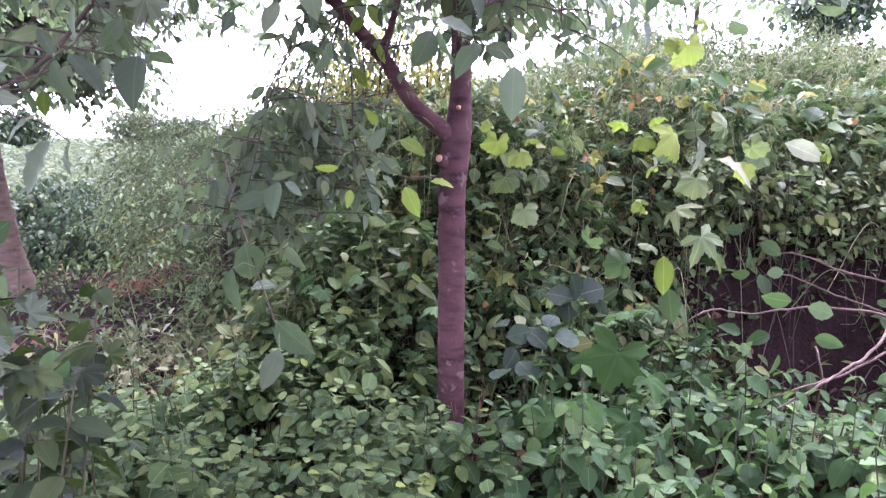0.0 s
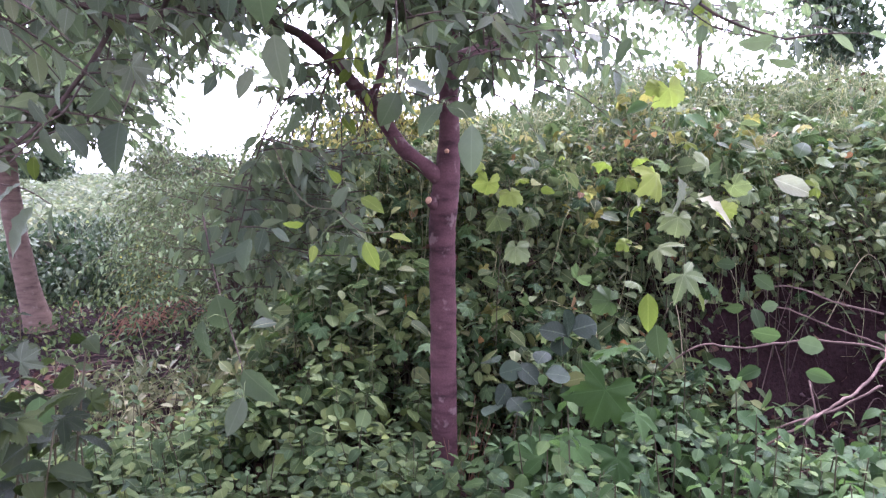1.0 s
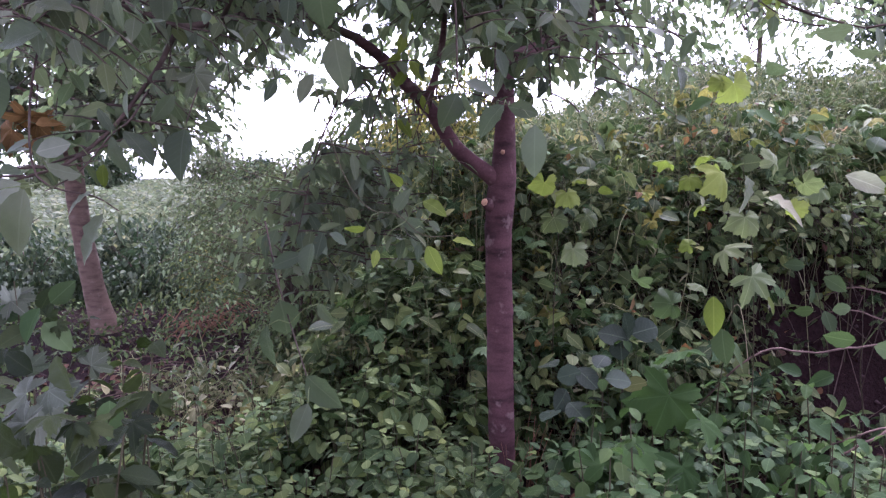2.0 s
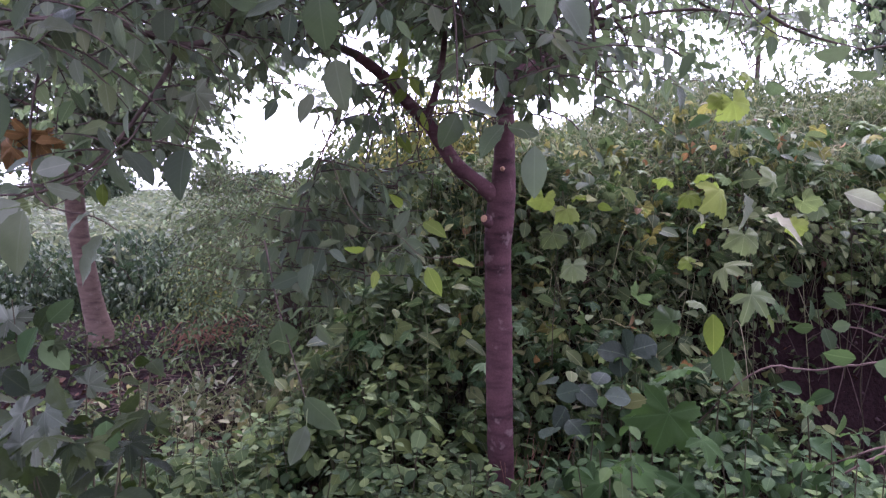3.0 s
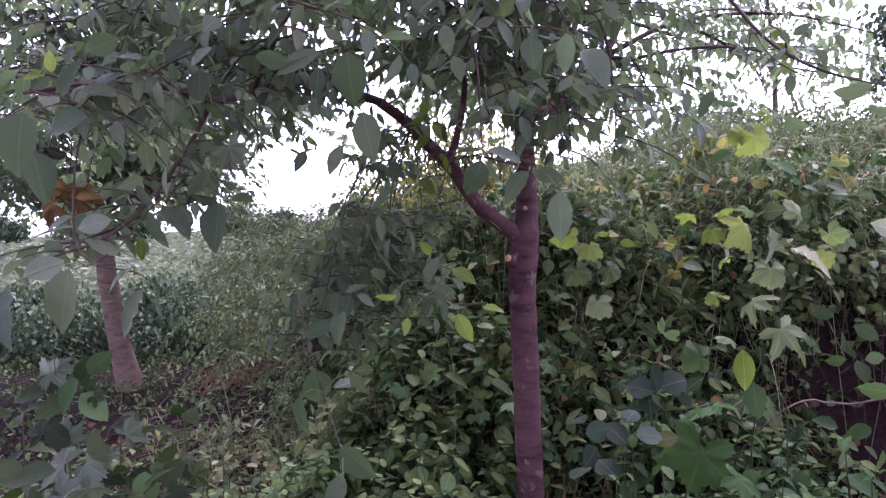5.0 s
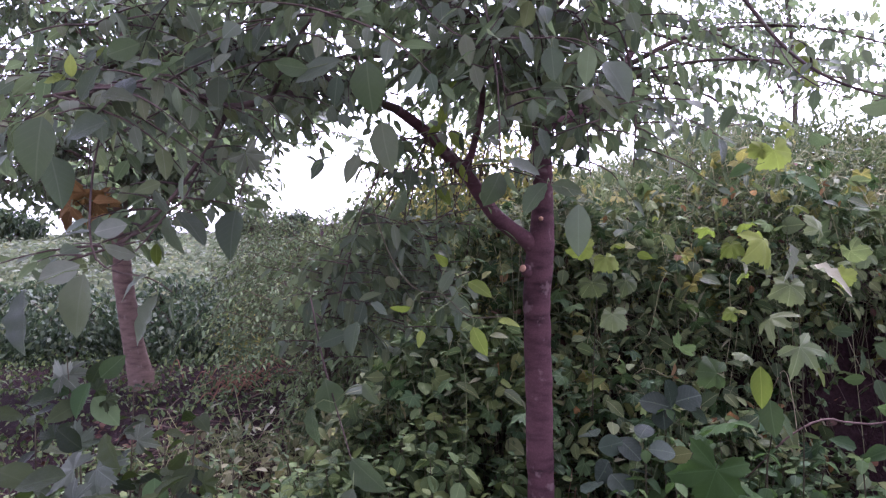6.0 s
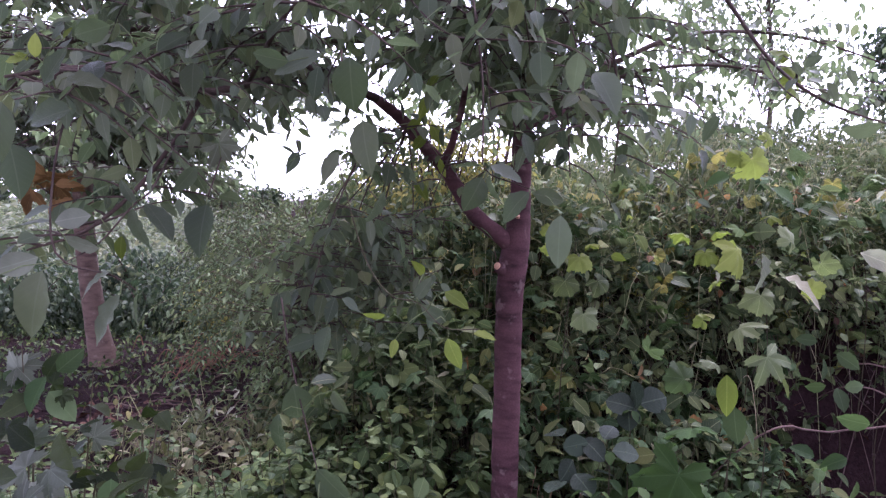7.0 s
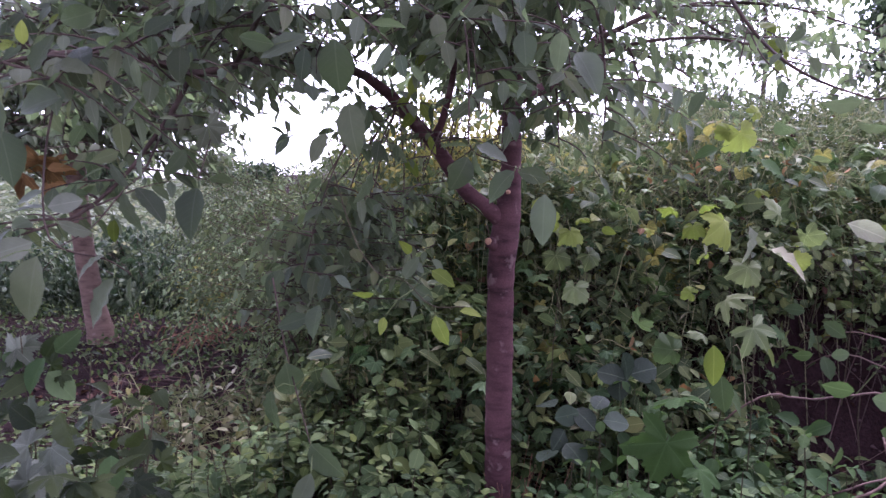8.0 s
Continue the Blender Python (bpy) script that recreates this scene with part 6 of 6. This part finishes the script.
climber([(0.62, 2.85, -0.05), (0.68, 2.65, 0.35), (0.72, 2.5, 0.62)],
        [(L_SQUASH, 0.67, 2.42, 0.56, -112, 0.185), (L_SQUASH, 0.72, 2.55, 0.76, 190, 0.15), (L_TRIPLE, 0.94, 2.58, 0.81, -95, 0.15), (L_TRIPLE, 1.00, 2.57, 0.77, -50, 0.15), (L_SQUASH, 0.41, 2.28, 0.43, 100, 0.14), (L_SQUASH, 0.56, 2.35, 0.38, -60, 0.15), (L_SQUASH, 0.86, 2.40, 0.50, -30, 0.12), (L_SQUASH, 0.72, 2.26, 0.34, -80, 0.14)],
        "squash-like plant with big lobed green leaves", "plant")


def grey_plant(line, leaves):
    root = tagged(new("herb"), "low plant with round bluish-grey leaves in the shade", "plant")
    base = line[0]
    root.location = base
    wood("stem", [(p[0] - base[0], p[1] - base[1], p[2] - base[2], 0.004) for p in line], M_STEM, root, 6, 4)
    for x, y, z, ang, size in leaves:
        c = Vector((x, y, z)) - Vector(base)
        r = hung(ang, -1.0 + rng.normal(0, 0.4), rng.normal(0, 0.6))
        one_leaf(root, L_ROUND, c - r @ Vector((size * 0.5, 0, 0)), r, size)
        v, f = tube(np.array([(0.02, 0, 0.1), (c * 0.5)[:], c[:]]), 0.0014, 4)
        part("leaf_stalk", raw_mesh("leaf_stalk", v, f), M_STEM, root)


grey_plant([(0.42, 2.98, 0.0), (0.42, 2.9, 0.3), (0.45, 2.85, 0.5)],
           [(0.23, 2.74, 0.66, 120, 0.12), (0.32, 2.69, 0.62, 200, 0.11), (0.40, 2.70, 0.61, -40, 0.13), (0.47, 2.76, 0.67, 60, 0.10), (0.29, 2.68, 0.51, -110, 0.12), (0.54, 2.71, 0.60, 0, 0.12), (0.35, 2.63, 0.48, -60, 0.13), (0.23, 2.62, 0.47, 230, 0.12), (0.45, 2.69, 0.51, -20, 0.10)])
grey_plant([(0.68, 3.25, 0.1), (0.66, 3.15, 0.4), (0.64, 3.1, 0.66)],
           [(0.56, 3.02, 0.73, 160, 0.14), (0.64, 3.03, 0.76, 80, 0.16), (0.72, 3.04, 0.75, 20, 0.15), (0.59, 2.97, 0.68, -100, 0.13), (0.77, 3.03, 0.67, -40, 0.10)])

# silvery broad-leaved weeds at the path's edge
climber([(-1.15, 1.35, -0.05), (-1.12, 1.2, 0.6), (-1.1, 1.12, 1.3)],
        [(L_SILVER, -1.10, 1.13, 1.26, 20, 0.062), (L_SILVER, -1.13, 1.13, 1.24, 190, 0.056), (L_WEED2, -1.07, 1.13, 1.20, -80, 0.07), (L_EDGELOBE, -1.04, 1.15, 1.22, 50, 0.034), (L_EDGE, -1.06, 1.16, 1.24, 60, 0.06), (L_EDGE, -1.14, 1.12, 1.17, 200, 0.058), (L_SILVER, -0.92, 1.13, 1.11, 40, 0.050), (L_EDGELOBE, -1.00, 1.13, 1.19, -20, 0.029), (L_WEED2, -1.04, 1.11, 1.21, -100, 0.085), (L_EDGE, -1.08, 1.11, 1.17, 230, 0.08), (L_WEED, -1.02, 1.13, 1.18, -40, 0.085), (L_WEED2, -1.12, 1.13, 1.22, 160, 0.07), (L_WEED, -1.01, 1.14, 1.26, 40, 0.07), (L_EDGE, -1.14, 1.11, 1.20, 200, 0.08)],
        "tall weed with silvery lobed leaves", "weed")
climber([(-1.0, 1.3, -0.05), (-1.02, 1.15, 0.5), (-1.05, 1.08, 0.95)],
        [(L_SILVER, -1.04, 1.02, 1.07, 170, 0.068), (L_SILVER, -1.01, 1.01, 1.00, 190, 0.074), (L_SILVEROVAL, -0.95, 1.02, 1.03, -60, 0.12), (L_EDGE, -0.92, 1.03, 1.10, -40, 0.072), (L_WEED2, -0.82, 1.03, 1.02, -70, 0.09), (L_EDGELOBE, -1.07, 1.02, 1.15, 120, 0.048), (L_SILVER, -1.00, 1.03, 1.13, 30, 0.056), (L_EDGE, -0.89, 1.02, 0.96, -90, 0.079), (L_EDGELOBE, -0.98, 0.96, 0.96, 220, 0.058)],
        "weed with silvery-grey lobed leaves", "weed")
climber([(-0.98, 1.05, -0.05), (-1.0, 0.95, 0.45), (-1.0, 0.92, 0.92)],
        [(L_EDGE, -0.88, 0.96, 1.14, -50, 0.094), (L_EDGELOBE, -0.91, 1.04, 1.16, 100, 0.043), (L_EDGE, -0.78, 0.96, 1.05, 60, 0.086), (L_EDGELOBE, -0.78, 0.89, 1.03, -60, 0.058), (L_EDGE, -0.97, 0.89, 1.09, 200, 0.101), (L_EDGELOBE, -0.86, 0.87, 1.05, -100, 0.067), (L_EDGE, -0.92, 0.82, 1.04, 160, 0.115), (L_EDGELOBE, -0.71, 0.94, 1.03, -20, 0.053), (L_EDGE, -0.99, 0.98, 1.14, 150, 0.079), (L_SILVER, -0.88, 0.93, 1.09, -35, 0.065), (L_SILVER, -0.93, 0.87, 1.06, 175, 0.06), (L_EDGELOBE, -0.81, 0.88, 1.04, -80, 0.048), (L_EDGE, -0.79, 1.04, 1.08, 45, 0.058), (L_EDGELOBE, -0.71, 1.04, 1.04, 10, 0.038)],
        "bushy weed with large dark leaves and a few silvery ones", "weed")


# ---------------------------------------------------------------- sticks, roots, dry stalks
def stick(name, label, line, radius, material, category="stick", group=""):
    n = len(line)
    q = smooth_line([(*p, radius * (1 - 0.5 * i / (n - 1))) for i, p in enumerate(line)], 7)
    q[1:-1, :3] += rng.normal(0, radius * 0.35, (len(q) - 2, 3))
    base = np.array(line[0])
    v, f = tube(q[:, :3] - base, q[:, 3], 7, 0.15)
    ob = part(name, raw_mesh(name, v, f), material)
    ob.location = line[0]
    return tagged(ob, label, category, group)


R = "bare, pinkish-brown root crossing the dark hollow of the bank"
stick("root", R, [(2.6, 3.6, 0.35), (2.25, 3.09, 0.62), (1.94, 3.20, 0.64), (1.56, 3.09, 0.63), (1.19, 2.94, 0.64), (0.85, 3.2, 0.1)], 0.0075, M_STICK, "root", "roots in the hollow")
stick("root", R, [(2.75, 3.7, 0.3), (2.51, 3.48, 0.53), (2.25, 3.55, 0.63), (1.90, 3.57, 0.75), (1.75, 3.85, 0.55)], 0.007, M_STICK, "root", "roots in the hollow")
stick("root", R, [(2.4, 3.3, 0.65), (2.14, 2.89, 0.63), (1.90, 2.67, 0.55), (1.71, 2.56, 0.50), (1.42, 2.44, 0.40), (1.2, 2.75, 0.05)], 0.009, M_STICK, "root", "roots in the hollow")
stick("root", R, [(2.35, 3.5, 0.2), (2.12, 2.87, 0.50), (1.83, 2.75, 0.42), (1.49, 2.64, 0.36), (1.2, 2.9, 0.05)], 0.007, M_STICK, "root", "roots in the hollow")
stick("root", R, [(2.57, 3.61, 0.70), (2.28, 3.63, 0.77), (1.99, 3.64, 0.86), (1.8, 3.9, 0.7)], 0.007, M_STICK, "root", "roots in the hollow")
stick("root", R, [(2.2, 3.45, 0.05), (1.83, 2.97, 0.49), (1.75, 2.75, 0.40), (1.8, 2.9, 0.05)], 0.006, M_STICK, "root", "roots in the hollow")
for i in range(44):
    x, y = rng.uniform(1.25, 2.9), rng.uniform(2.6, 3.6)
    a, ln = rng.normal(0.2, 0.9), rng.uniform(0.2, 0.6)
    e = (x + ln * math.cos(a), y + 0.6 * ln * math.sin(a))
    g0, g1 = float(ground_z(x, y)), float(ground_z(*e))
    stick("root", "thin dry pinkish root lying in the dark hollow", [(x, y, g0 + 0.01), ((x + e[0]) / 2, (y + e[1]) / 2, (g0 + g1) / 2 + rng.uniform(0.06, 0.22)), (*e, g1 + rng.uniform(0.02, 0.25))], rng.uniform(0.002, 0.0045), M_STICK, "root", "roots in the hollow")
for i in range(96):
    x, y = rng.normal(-1.85, 0.42), rng.normal(3.8, 0.32)
    a, ln = rng.uniform(-1.5, 2.6), rng.uniform(0.18, 0.55)
    e = (x + ln * math.cos(a), y + 0.7 * ln * math.sin(a))
    z, z2 = float(ground_z(x, y)) + rng.uniform(0.05, 0.25), float(ground_z(*e)) + rng.uniform(0.10, 0.38)
    stick("dry_stalk", "pale dry stalk lying in a tangle of cut weeds", [(x, y, z - 0.02), ((x + e[0]) / 2, (y + e[1]) / 2 + rng.normal(0, 0.05), (z + z2) / 2 + rng.uniform(-0.02, 0.10)), (*e, z2)], rng.uniform(0.0015, 0.0038), (M_RUNNER, M_STEM, M_RUNNER, M_STICK)[i % 4], "stalk", "tangle of dry stalks")
for i in range(26):
    x, y = rng.normal(-1.85, 0.28), rng.normal(3.9, 0.16)
    ob = new("dry_leaf", L_PALE)
    ob.matrix_basis = pose(x, y, float(ground_z(x, y)) + 0.22 + 0.18 * rng.random(), rng.normal(0, 40), rng.normal(0, 40), rng.uniform(0, 360)) @ Matrix.Scale(rng.uniform(0.05, 0.08), 4)
    tagged(ob, "pale dry curled leaf caught in cut weeds", "leaf", "pale dry leaves")
for i in range(46):
    x, y = rng.normal(-3.15, 0.25), rng.normal(6.3, 0.4)
    a, ln = rng.normal(0.5, 0.6), rng.uniform(0.2, 0.5)
    e = (x + ln * math.cos(a), y + ln * math.sin(a))
    g0, g1 = float(ground_z(x, y)), float(ground_z(*e))
    stick("dry_stalk", "rust-brown dry stalk heaped beside the path", [(x, y, g0 - 0.01), ((x + e[0]) / 2, (y + e[1]) / 2, (g0 + g1) / 2 + rng.uniform(0.08, 0.25)), (*e, g1 + rng.uniform(0.0, 0.12))], rng.uniform(0.004, 0.008), M_RUST, "stalk", "heap of rusty stalks")
for i in range(40):
    x, y = rng.normal(-2.95, 0.42), rng.normal(5.2, 1.0)
    a, ln = rng.normal(0.3, 0.6), rng.uniform(0.15, 0.5)
    e = (x + ln * math.cos(a), y + ln * math.sin(a))
    stick("fallen_twig", "dry brown twig fallen on the soil path", [(x, y, float(ground_z(x, y)) + 0.006), ((x + e[0]) / 2, (y + e[1]) / 2, float(ground_z((x + e[0]) / 2, (y + e[1]) / 2)) + 0.025), (*e, float(ground_z(*e)) + 0.008)], rng.uniform(0.004, 0.009), M_STICK, "twig", "twigs on the path")
for i in range(26):
    x, y = rng.normal(0.09, 0.07), rng.normal(2.74, 0.07)
    a = rng.uniform(0, 6.28)
    stick("dry_stalk", "thin rust-brown dry stalk at the trunk's foot", [(x, y, -0.02), (x + 0.05 * math.cos(a), y + 0.05 * math.sin(a), 0.15), (x + 0.13 * math.cos(a), y + 0.13 * math.sin(a), rng.uniform(0.18, 0.42))], 0.0022, M_RUST, "stalk", "dry stalks at the trunk's foot")
for i in range(120):
    x = rng.uniform(-1.0, 3.6)
    y = 3.4 + 0.16 * max(x, 0) + rng.uniform(0, 2.2)
    a, ln = rng.uniform(0, 6.28), rng.uniform(0.3, 0.8)
    e = (x + ln * math.cos(a), max(y + ln * math.sin(a), 3.3))
    g0, g1 = float(ground_z(x, y)), float(ground_z(*e))
    stick("creeper_stem", "thin bare creeper stem arching over the bank", [(x, y, g0 - 0.02), ((x + e[0]) / 2, (y + e[1]) / 2, (g0 + g1) / 2 + rng.uniform(0.25, 0.5)), (*e, g1 + rng.uniform(0.0, 0.4))], rng.uniform(0.002, 0.004), M_DRY if i % 3 else M_STEM, "stem", "creeper stems on the bank")
